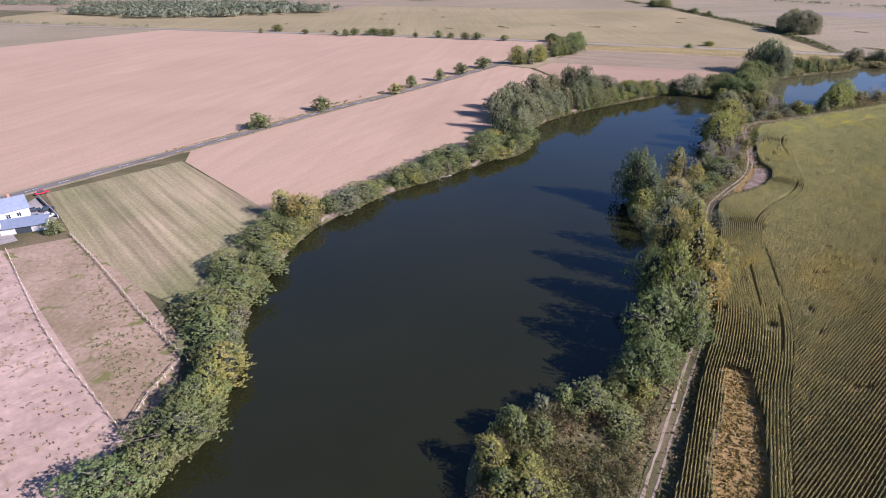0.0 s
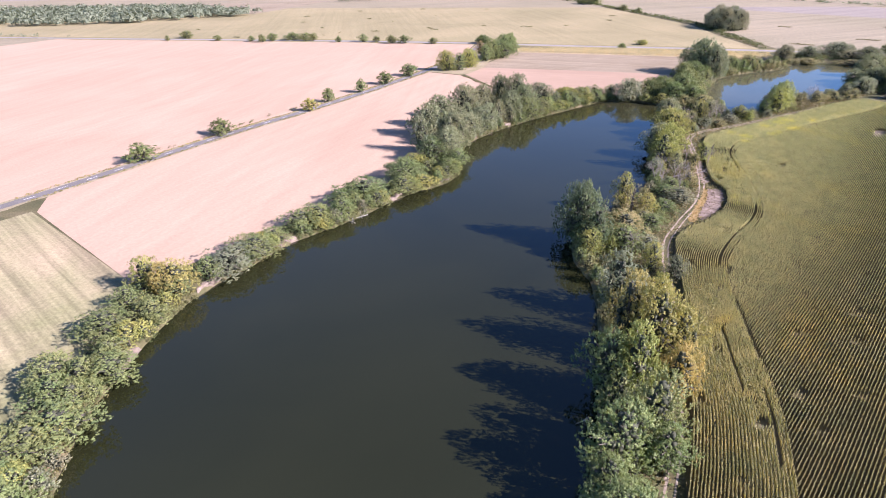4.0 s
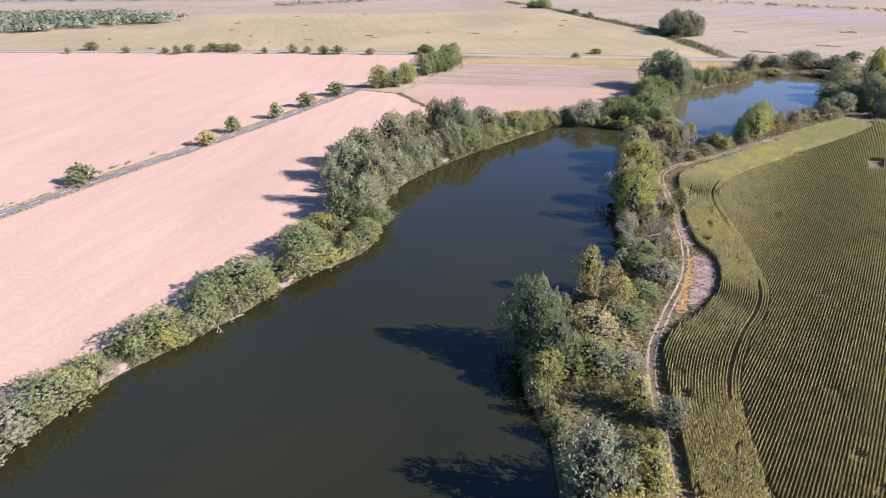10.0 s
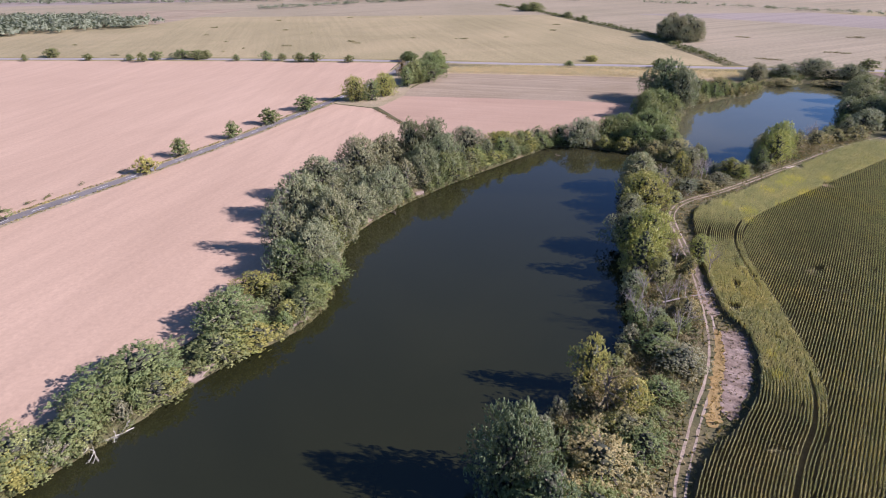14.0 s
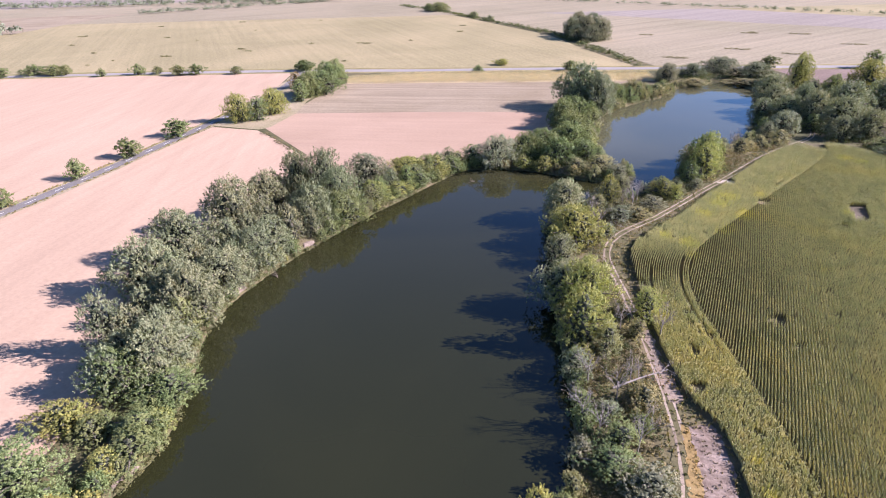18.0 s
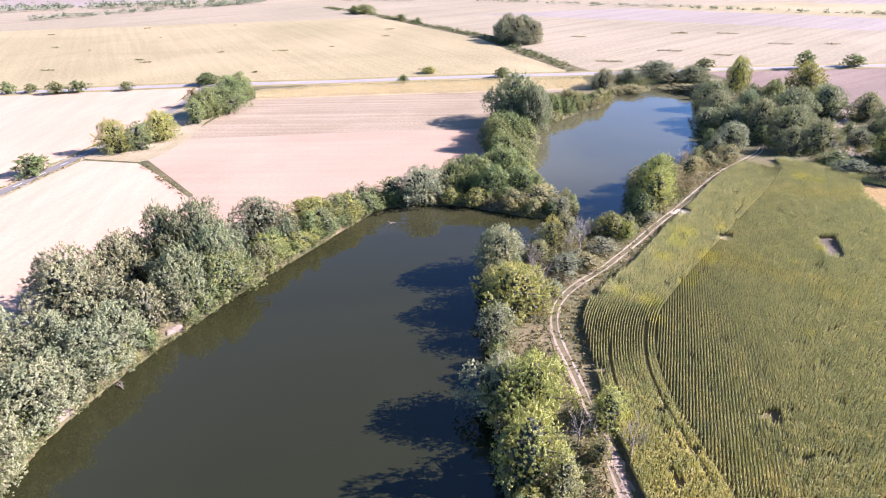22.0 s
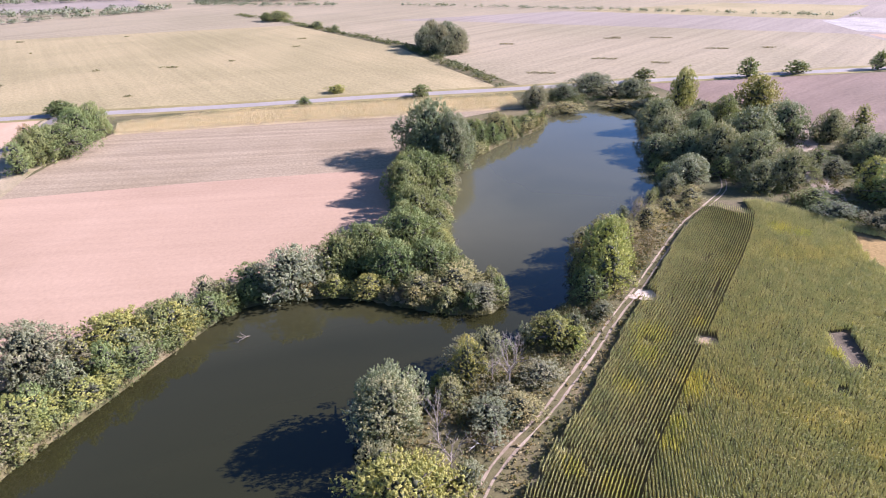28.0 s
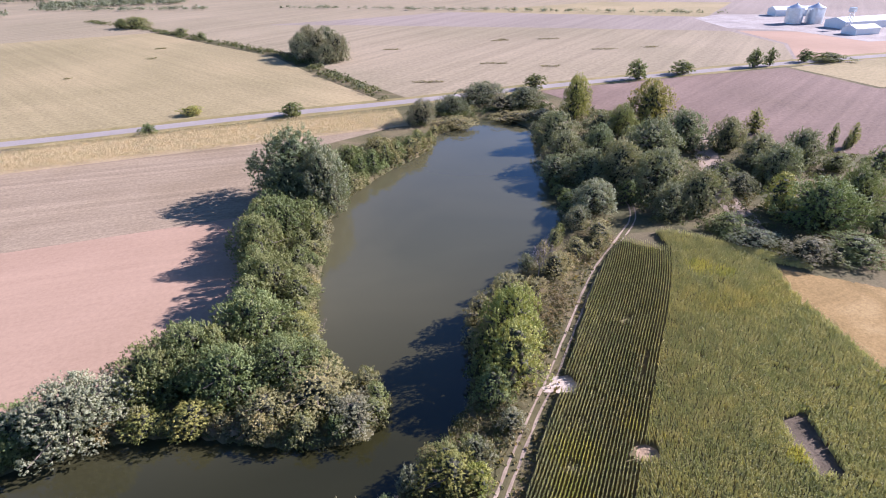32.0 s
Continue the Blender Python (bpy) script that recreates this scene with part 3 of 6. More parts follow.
def corn():
    rs = np.random.RandomState(11)
    rows = headland_rows(rs)
    a = radians(33)
    along, across = np.array([math.sin(a), math.cos(a)]), np.array([math.cos(a), -math.sin(a)])
    grid_u, grid_v = np.arange(-80, 330, 0.30), np.arange(-40, 230, 0.53)
    U, V = np.meshgrid(grid_u, grid_v)
    U = U + rs.uniform(-0.14, 0.14, U.shape)
    bend = 2.5 * np.sin(U / 70.0)
    pts = (U.ravel()[:, None] * along + (V + bend).ravel()[:, None] * across)
    keep = (pts[:, 0] < 68 + 0.47 * (pts[:, 1] + 75)) & (pts[:, 1] > -95) & (pts[:, 0] > 22) & (pts[:, 1] < 222)
    pts = pts[keep]
    inner_side = np.concatenate([CORN_INNER[::2], [(174, 219), (178, 218), (184, 209), (185, 192), (178, 183), (174, 173), (168, 160), (180, 120), (190, 60), (190, -110), (22, -110)]])
    d = signed(pts, inner_side)
    rows.append(np.hstack([pts[d < -0.2], np.tile(along, (int((d < -0.2).sum()), 1))]))
    # the strip that runs on behind the dry patch
    strip = np.array([(183, 208), (186.5, 193), (191, 186), (195, 176.5), (200, 168), (203, 166), (203, 172), (197, 182), (192, 191), (188, 199)], float)
    u, v = np.meshgrid(np.arange(-30, 30, 0.30), np.arange(-8, 8, 0.53))
    way2 = np.array([0.40, -0.916])
    q = np.array([193, 187]) + u.ravel()[:, None] * way2 + v.ravel()[:, None] * np.array([0.916, 0.40])
    q = q[signed(q, strip) < 0]
    rows.append(np.hstack([q, np.tile(way2, (len(q), 1))]))
    p = np.concatenate(rows)
    p = p[(p[:, 0] < 68 + 0.47 * (p[:, 1] + 75))]
    for h in HOLES:
        p = p[signed(p[:, :2], h) > 0.1]
    p, way = p[:, :2], p[:, 2:]
    p = p + rs.normal(0, 0.025, p.shape)
    gap = np.array([noise.noise((x * 0.22, y * 0.22, 3.0)) + 0.5 * noise.noise((x * 0.7, y * 0.7, 5.0)) for x, y in p])
    stays = (gap > -0.62) & (rs.rand(len(p)) > 0.03)
    p, way = p[stays], way[stays]
    vigour = np.array([noise.noise((x * 0.15, y * 0.15, 8.0)) for x, y in p])
    ripe = np.zeros(len(p))
    for x, y, reach in YELLOWING:
        ripe = np.maximum(ripe, 1 - np.hypot(p[:, 0] - x, p[:, 1] - y) / reach)
    yellow = ripe * 1.3 + rs.normal(0, 0.22, len(p)) > 0.55
    for name, sel, colour, label in (("corn", ~yellow, (0.40, 0.358, 0.19, 1), "standing green corn in close curved and straight rows"),
                                     ("yellowing_corn", yellow, (0.50, 0.44, 0.14, 1), "yellowing corn plants in patches of the field")):
        ob = new(name, corn_mesh(name, rs, p[sel], way[sel], vigour[sel]))
        ob.color = colour
        tagged(ob, label, "corn", kind="stuff")


def corn_mesh(name, rs, p, way, vigour):
    cross = np.stack([way[:, 1], -way[:, 0]], 1)
    n = len(p)
    tall = 1.75 + 0.22 * vigour + rs.uniform(-0.08, 0.08, n)
    verts, faces = [], []
    # hanging lower leaves: a thin wall along the row, added to make its shadow solid
    half, foot, head = rs.uniform(0.15, 0.23, (n, 1)), rs.uniform(0.0, 0.3, n), tall * rs.uniform(0.45, 0.78, n)
    lean = cross * rs.normal(0, 0.05, (n, 1))
    a0, a1 = p - way * half, p + way * half
    wall = np.stack([np.hstack([a0, foot[:, None]]), np.hstack([a1, foot[:, None]]), np.hstack([a1 + lean, head[:, None]]), np.hstack([a0 + lean, (head - rs.uniform(0, 0.25, n))[:, None]])], 1)
    verts.append(wall.reshape(-1, 3))
    faces.append(np.arange(4 * n).reshape(n, 4))
    for b in range(3):
        yaw = rs.uniform(0, 2 * math.pi, n)
        d2 = way * np.cos(yaw)[:, None] + cross * (0.48 * np.sin(yaw))[:, None]
        side = np.stack([-d2[:, 1], d2[:, 0]], 1)
        z0 = tall * (0.58 + 0.16 * b)
        reach, w = rs.uniform(0.17, 0.29, n) * (1.0 - 0.10 * b), rs.uniform(0.06, 0.10, n) * (1.3 - 0.12 * b)
        base = np.hstack([p - d2 * 0.05, z0[:, None]])
        midp = p + d2 * (reach * 0.55)[:, None]
        mz = (z0 + rs.uniform(0.06, 0.2, n))[:, None]
        tip = np.hstack([p + d2 * reach[:, None], (z0 + rs.uniform(-0.25, 0.15, n))[:, None]])
        l4 = np.stack([base, np.hstack([midp + side * w[:, None], mz]), tip, np.hstack([midp - side * w[:, None], mz])], 1)
        faces.append(np.arange(4 * n).reshape(n, 4) + sum(len(v) for v in verts))
        verts.append(l4.reshape(-1, 3))
    return mesh_np(name, np.concatenate(verts), np.concatenate(faces), M_CORN)


corn()


# ---- trees ----
def lobes_of(rs, n, radius, z0, z1, profile, small=0.20, large=0.36):
    """Leafy clumps on the outside of a crown, uneven, with a fuller core."""
    out = []
    skew = rs.uniform(-0.12, 0.12, 2) * radius
    for i in range(n):
        u = min(1.0, max(0.0, (i * 0.5698) % 1.0 + rs.uniform(-0.04, 0.04)))
        a = 2 * math.pi * ((i * 0.7549) % 1.0) + rs.uniform(-0.4, 0.4)
        pr = radius * profile(u) * (1 + 0.16 * math.sin(2 * a + n) + rs.uniform(-0.24, 0.14))
        rr = radius * rs.uniform(small, large)
        d = max(0.0, pr - rr * 0.85) * rs.choice([1.0, 1.0, 0.8, 0.5])
        out.append((d * math.cos(a) + skew[0] * u, d * math.sin(a) + skew[1] * u, z0 + (z1 - z0) * u + rs.uniform(-0.3, 0.3) * rr, rr))
    out.append((0, 0, z0 * 0.45 + z1 * 0.55, radius * 0.45))
    return np.array(out)


def sprays(rs, lobes, count, size, up=0.3, stretch=0.92, per=15, brush=0.5):
    """Tufts of leaves that point outwards and up from the lobes, none deep inside another lobe."""
    c, r = lobes[:, :3], lobes[:, 3]
    tufts = int(count / per)
    pick = rs.choice(len(lobes), int(tufts * 2.4), p=r ** 2 / (r ** 2).sum())
    d = rs.normal(size=(len(pick), 3))
    d[:, 2] += up
    d /= np.linalg.norm(d, axis=1)[:, None]
    p = c[pick] + d * (r[pick] * rs.choice([0.75, 0.9, 1.0, 1.15], len(pick), p=[0.25, 0.4, 0.25, 0.1]))[:, None] * np.array([1, 1, stretch])
    ok = np.ones(len(p), bool)
    for k in range(len(lobes)):
        ok &= (((p - c[k]) ** 2).sum(1) > (0.7 * r[k]) ** 2)
    ok = np.where(ok & (p[:, 2] > 0.05))[0][:tufts]
    p, d = p[ok], d[ok]
    axis = d + np.array([0, 0, brush]) + rs.normal(0, 0.22, d.shape)
    axis /= np.linalg.norm(axis, axis=1)[:, None]
    long = size * rs.uniform(1.5, 3.0, (len(p), 1))
    axis, d, p, long = np.repeat(axis, per, 0), np.repeat(d, per, 0), np.repeat(p, per, 0), np.repeat(long, per, 0)
    s = rs.uniform(0, 1, (len(p), 1)) ** 0.8
    rad = np.cross(axis, rs.normal(size=p.shape))
    rad /= np.linalg.norm(rad, axis=1)[:, None]
    q = p + axis * long * (s - 0.3) + rad * (size * rs.uniform(0.15, 1.0, s.shape) * (1.15 - 0.8 * s))
    face = rad * 0.55 + d * 0.65 + axis * 0.25
    face /= np.linalg.norm(face, axis=1)[:, None]
    ok = q[:, 2] > 0.02
    return leaf_quads(rs, q[ok], face[ok], size, 0.4, axis[ok])


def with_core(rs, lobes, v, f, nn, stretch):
    """Adds dark blocks behind the lobes, well inside the outer tufts, for solid crown shadows."""
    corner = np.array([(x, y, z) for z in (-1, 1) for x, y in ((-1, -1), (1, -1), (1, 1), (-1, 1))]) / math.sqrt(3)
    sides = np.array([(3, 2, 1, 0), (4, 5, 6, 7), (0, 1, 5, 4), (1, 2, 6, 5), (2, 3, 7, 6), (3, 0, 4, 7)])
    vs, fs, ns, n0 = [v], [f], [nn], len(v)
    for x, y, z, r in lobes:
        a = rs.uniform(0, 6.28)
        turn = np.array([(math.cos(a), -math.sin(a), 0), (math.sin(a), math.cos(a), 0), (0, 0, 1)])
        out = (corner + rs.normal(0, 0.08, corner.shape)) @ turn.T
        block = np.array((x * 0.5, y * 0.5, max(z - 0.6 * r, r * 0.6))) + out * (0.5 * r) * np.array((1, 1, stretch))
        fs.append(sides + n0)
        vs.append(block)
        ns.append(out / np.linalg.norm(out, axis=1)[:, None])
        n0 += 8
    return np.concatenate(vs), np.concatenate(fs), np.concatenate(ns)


def leaf_quads(rs, p, d, size, flat, axis=None):
    n = d + rs.normal(0, flat, d.shape)
    n /= np.linalg.norm(n, axis=1)[:, None]
    t = np.cross(n, rs.normal(size=n.shape)) if axis is None else np.cross(np.cross(n, axis + rs.normal(0, 0.45, n.shape)), n)
    t /= np.linalg.norm(t, axis=1)[:, None] + 1e-9
    s = np.cross(n, t)
    k = len(p)
    ln, w = size * rs.uniform(0.45, 0.95, (k, 1)), size * rs.uniform(0.22, 0.42, (k, 1))
    j = rs.uniform(0.35, 1.1, (4, k, 1))
    bend = n * (size * rs.uniform(-0.3, 0.05, (k, 1)))
    v = np.stack([p - t * ln * j[0] + bend - s * w * 0.2, p + s * w * j[1] - t * ln * 0.2, p + t * ln * j[2] + bend + s * w * 0.3, p - s * w * j[3] + t * ln * 0.15], 1)
    face_n = np.cross(v[:, 2] - v[:, 0], v[:, 3] - v[:, 1])
    face_n /= np.linalg.norm(face_n, axis=1)[:, None] + 1e-9
    soft = d + rs.normal(0, 0.12, d.shape)
    away = (face_n * soft).sum(1) < 0
    v[away] = v[away][:, ::-1]
    face_n[away] *= -1
    soft = soft + 0.7 * face_n
    soft /= np.linalg.norm(soft, axis=1)[:, None]
    return v.reshape(-1, 3), np.arange(4 * k).reshape(-1, 4), np.repeat(soft, 4, 0)


def twigs(bm, rs, a, direction, length, r, depth):
    """A bare limb that forks."""
    b = Vector(a) + direction * length
    rod(bm, a, b, r, r * 0.6, 4)
    if depth:
        for _ in range(3):
            d = (direction + Vector(rs.normal(0, 0.55, 3)) + Vector((0, 0, 0.2))).normalized()
            twigs(bm, rs, Vector(a).lerp(b, rs.uniform(0.55, 1.0)), d, length * rs.uniform(0.5, 0.75), r * 0.55, depth - 1)


def skeleton_mesh(name, rs, lobes, tall, r0, mat, lean=0.0):
    bm = bmesh.new()
    knee = Vector((lean, lean * 0.4, tall * 0.35))
    top = Vector((lean * 1.5, 0, tall * 0.75))
    rod(bm, (0, 0, -0.6), knee, r0 * 1.25, r0 * 0.8, 7)
    rod(bm, knee, top, r0 * 0.8, r0 * 0.3, 6)
    for x, y, z, r in lobes[:-1:2]:
        s = knee.lerp(top, min(1, max(0, (z / tall - 0.45) * 1.8)))
        rod(bm, s, (x, y, z), r0 * 0.38, r0 * 0.1, 5)
    me = bpy.data.meshes.new(name)
    bm.to_mesh(me)
    bm.free()
    me.materials.append(mat)
    return me


ROUND = lambda u: max(0.10, math.sin(math.pi * min(1, 0.24 + 0.70 * u))) ** 0.7
TALLP = lambda u: max(0.1, math.sin(math.pi * min(1, 0.28 + 0.67 * u))) ** 0.55
DOME = lambda u: math.sqrt(max(0.05, 1 - (u * 0.95) ** 2))
SHAPES = {}


def shapes():
    """Crowns and trunks of each growth form, ten metres tall and five in radius (bushes four and three)."""
    spec = {"broad": (4, 50, 5.3, 0.7, 9.2, ROUND, 15000, 0.235, 10), "poplar": (2, 60, 5.2, 1.0, 9.6, TALLP, 18000, 0.22, 10),
            "willow": (3, 60, 5.3, 0.7, 9.0, ROUND, 18000, 0.215, 10), "far_willow": (3, 56, 5.3, 0.6, 9.0, ROUND, 10000, 0.29, 10), "far_broad": (4, 46, 5.3, 0.6, 9.3, ROUND, 9500, 0.29, 10), "bush": (4, 26, 3.0, 0.2, 3.5, DOME, 4200, 0.23, 4), "roadside": (3, 26, 5.4, 1.2, 9.2, ROUND, 3600, 0.60, 10),
            "great": (3, 110, 9.4, 0.8, 11.2, TALLP, 38000, 0.31, 12), "sparse": (3, 30, 5.0, 2.2, 9.4, ROUND, 3000, 0.30, 10)}
    for form, (count, n, radius, z0, z1, prof, leaves, size, tall) in spec.items():
        SHAPES[form] = []
        for k in range(count):
            rs = np.random.RandomState(100 * len(form) + 7 * k + len(SHAPES))
            lobes = lobes_of(rs, n, radius, z0, z1, prof, *((0.15, 0.27) if "willow" in form else (0.10, 0.19) if form == "great" else (0.17, 0.32)))
            v, f, nn = sprays(rs, lobes, leaves, size, stretch=1.45 if "willow" in form or form == "great" else 0.95)
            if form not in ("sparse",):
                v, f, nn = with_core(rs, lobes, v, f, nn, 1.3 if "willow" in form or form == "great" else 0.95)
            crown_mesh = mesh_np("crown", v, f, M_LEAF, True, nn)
            # second slot: the added blocks in their shade colour
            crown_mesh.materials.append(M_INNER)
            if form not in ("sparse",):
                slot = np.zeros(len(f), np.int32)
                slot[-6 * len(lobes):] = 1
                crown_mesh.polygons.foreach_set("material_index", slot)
            SHAPES[form].append((crown_mesh, skeleton_mesh("trunk", rs, lobes, tall, 0.05 * radius + 0.02 * tall if form != "bush" else 0.07, M_BARK, rs.uniform(-0.4, 0.4))))
    SHAPES["bare"] = []
    for k in range(3):
        rs = np.random.RandomState(900 + k)
        bm = bmesh.new()
        rod(bm, (0, 0, -0.5), (0.2, 0.1, 4.0), 0.18, 0.11, 7)
        for j in range(6):
            a = j * 1.05 + rs.uniform(-0.3, 0.3)
            d = Vector((math.cos(a) * 0.6, math.sin(a) * 0.6, rs.uniform(0.7, 1.1))).normalized()
            twigs(bm, rs, Vector((0.15, 0.08, rs.uniform(2.0, 4.0))), d, rs.uniform(2.0, 3.2), 0.075, 3)
        me = bpy.data.meshes.new("branches")
        bm.to_mesh(me)
        bm.free()
        me.materials.append(M_DEADWOOD)
        SHAPES["bare"].append((None, me))


shapes()
# letter: growth form, leaf colour, label, category
KINDS = {"t": ("broad", (0.150, 0.172, 0.066), "small round dark green tree", "tree"),
         "m": ("broad", (0.186, 0.214, 0.086), "mid-green bushy tree on the lake bank", "tree"),
         "d": ("broad", (0.195, 0.222, 0.092), "dark green leafy tree in the bank thicket", "tree"),
         "y": ("broad", (0.283, 0.280, 0.088), "yellow-green tree turning towards autumn", "tree"),
         "o": ("willow", (0.318, 0.266, 0.092), "tree with golden yellow autumn leaves", "tree"),
         "g": ("willow", (0.212, 0.213, 0.138), "grey-green willow on the lake bank", "tree"),
         "s": ("willow", (0.226, 0.235, 0.138), "silvery green willow on the lake bank", "tree"),
         "w": ("willow", (0.300, 0.296, 0.200), "round pale silver willow at the water's edge", "tree"),
         "p": ("poplar", (0.180, 0.196, 0.110), "tall dense grey-green poplar near the water", "tree"),
         "q": ("poplar", (0.141, 0.169, 0.088), "tall upright poplar standing over the water", "tree"),
         "r": ("sparse", (0.264, 0.198, 0.099), "thin tree with rusty brown leaves", "tree"),
         "v": ("broad", (0.273, 0.250, 0.122), "olive-brown shrubby willow by the shore", "tree"),
         "b": ("broad", (0.162, 0.126, 0.074), "brown-green bramble thicket on the point", "tree")}
tree_count = 0


def plant(x, y, radius, tall, letter, group, form=None, label=""):
    global tree_count
    tree_count += 1
    shape, colour, text, category = KINDS[letter]
    form = form or ("bush" if tall < 5.2 and shape in ("broad", "willow") else shape)
    form = "far_broad" if form == "bush" and radius > 3.8 else form
    form = "great" if radius > 6.3 and tall > 7 and form not in ("roadside", "sparse", "bare") else form
    if form == "bush" or tall < 4.5 and form == "far_broad":
        text, category = text.replace(" tree", " bush").replace("shrubby willow", "willow bush").replace("willow on", "willow bush on"), "bush"
    if category == "tree" and tall < 7.0 and form not in ("roadside", "bare"):
        text, label, category = text.replace(" tree", " shrub"), label.replace(" tree", " shrub"), "shrub"
    crown, wood = SHAPES[form][tree_count % len(SHAPES[form])]
    rs = np.random.RandomState(tree_count)
    px, py = on_bank(x, y)
    base = new(category.replace(" ", "_"))
    k = (radius / 3.0, tall / 4.0) if form == "bush" else (radius / 9.0, tall / 12.0) if form == "great" else (radius / 5.0, tall / 10.0)
    base.matrix_world = pose(px, py, ground_z(px, py) - 0.05, 0, 0, rs.uniform(0, 360)) @ Matrix.Diagonal((k[0], k[0], k[1], 1))
    tagged(base, label or text, category, group)
    t = new("trunk", wood)
    t.parent = base
    if crown:
        c = new("crown", crown)
        c.parent = base
        f = rs.uniform(1.08, 1.36)
        warm = rs.uniform(0.92, 1.1)
        c.color = (colour[0] * f * warm, colour[1] * f, colour[2] * f * 1.1, 1)
    return base


STANDS = {}
STANDS['left_near'] = [
    (-73.2, -102.7, 6.4, 7, 'm'),
    (-69.5, -90.5, 6.2, 7, 'm'),
    (-72.7, -82.9, 4.6, 6, 'm'),
    (-73.1, -74, 5.5, 6, 'y'),
    (-82.3, -65.9, 5.4, 6, 'm'),
    (-90.3, -57.2, 6.5, 6.5, 'm'),
    (-85.9, -50.5, 6.1, 6, 'm'),
    (-97, -39.2, 5.9, 6, 'm'),
    (-87.8, -35.2, 5.2, 6, 'm'),
    (-98.2, -22.8, 6.1, 6.5, 'm'),
    (-100.7, -4.4, 4.2, 9.6, 'y'),
    (-93, -4, 5.2, 9.8, 'o'),
]
STANDS['left_near_b'] = [
    (-91.7, -15.5, 4.6, 5, 'm'),
    (-85.9, 7.6, 6.7, 6, 'g'),
    (-81.9, 15.7, 6.2, 6.5, 'm'),
    (-80.1, 23.9, 4.1, 5, 'm'),
]
STANDS['left_mid'] = [
    (-76.4, 34.6, 5.2, 6, 'm'),
    (-72.1, 38.5, 5.4, 6.5, 'm'),
    (-66.9, 34.7, 3.3, 3.5, 'y'),
    (-66.6, 43.4, 5.1, 6, 'm'),
    (-69, 50.7, 5.2, 6.5, 'm'),
    (-63.6, 58.9, 8.1, 8, 'd'),
    (-55.4, 52.6, 4.4, 5, 'm'),
    (-53.7, 75.9, 7.1, 9, 'd'),
    (-51.9, 66.1, 5.5, 6, 'd'),
    (-43.5, 68.4, 4.9, 5, 'y'),
    (-53.8, 90.2, 4.3, 6.5, 'y'),
    (-39.5, 83.2, 4.8, 4.5, 'm'),
]
STANDS['left_mid_b'] = [
    (-38.5, 95.4, 4.4, 5, 'm'),
]
STANDS['left_grove'] = [
    (-54.3, 109.9, 4.3, 13, 's'),
    (-47.5, 97.5, 5, 9, 'm'),
    (-42.2, 102.8, 6.3, 10, 's'),
    (-36.6, 96.2, 5.1, 5.5, 'm'),
    (-55.1, 133.3, 8, 12, 's'),
    (-41.8, 121.8, 6.8, 11, 's'),
    (-52.2, 148, 8.2, 12, 's'),
    (-37.8, 133.5, 7.5, 9, 's'),
    (-43.5, 164.5, 9.9, 13, 's'),
    (-32, 145.4, 7.5, 9, 's'),
    (-36.5, 176, 7.3, 12, 's'),
    (-26.9, 181.8, 6.7, 14.5, 'p'),
]
STANDS['left_grove_b'] = [
    (-18.6, 182.1, 7.2, 15, 'p'),
    (-13.8, 174, 6.5, 12.5, 'p'),
    (-21.7, 167.3, 7, 11, 'p'),
    (-12.9, 169.5, 7.2, 8, 'm'),
    (-6.4, 198.3, 7.5, 9, 'g'),
    (6.6, 201.8, 7.2, 7, 'y'),
    (15.3, 203.9, 5.8, 6.5, 'm'),
    (-4, 180.7, 5.2, 5, 'm'),
    (-51.2, 90, 3, 4.5, 'y'),
    (-39.5, 87.5, 5.1, 4.5, 'm'),
]
STANDS['left_far'] = [
    (-3.6, 182.9, 5.5, 6, 'y'),
    (4, 187.8, 4.5, 4, 'y'),
    (11.1, 194.8, 4.5, 4.5, 'm'),
    (7.1, 202.6, 5, 7, 'y'),
    (16.3, 202.8, 4.9, 6.5, 'y'),
    (23.5, 207.6, 4.8, 5.5, 'm'),
    (26.1, 213.1, 3.8, 5, 'm'),
    (32.2, 216.4, 5.2, 6, 'd'),
]
STANDS['peninsula'] = [
    (52.4, 217.5, 5.9, 8, 'd'),
    (59.5, 218.9, 6.1, 9, 'd'),
    (64, 210.7, 5.8, 7.5, 'd'),
    (70.6, 222, 6.5, 9.5, 'd'),
    (73.5, 210, 6, 7, 'd'),
    (77.4, 236.2, 5.5, 9, 'd'),
    (78.9, 255.9, 5.9, 9.5, 'd'),
    (76.6, 201.8, 5.8, 4.5, 'v'),
    (81.3, 193.9, 4.1, 3.5, 'g'),
    (79, 220, 3.9, 5, 'y'),
    (58, 205.7, 3.7, 4, 'y'),
    (50.5, 208.4, 3.2, 3, 'y'),
]
STANDS['peninsula_b'] = [
    (68.5, 202, 4.2, 4, 'v'),
    (97.3, 293, 11.8, 16.5, 'p'),
    (103, 281.6, 7.6, 14, 'g'),
    (92.7, 287.2, 7.7, 10, 'p'),
    (87, 266.8, 6.4, 9, 'd'),
    (91.1, 253.1, 3.6, 3, 'v'),
    (84.6, 222.2, 2.9, 2.6, 'v'),
    (86.1, 237.7, 2.6, 2.6, 'v'),
]
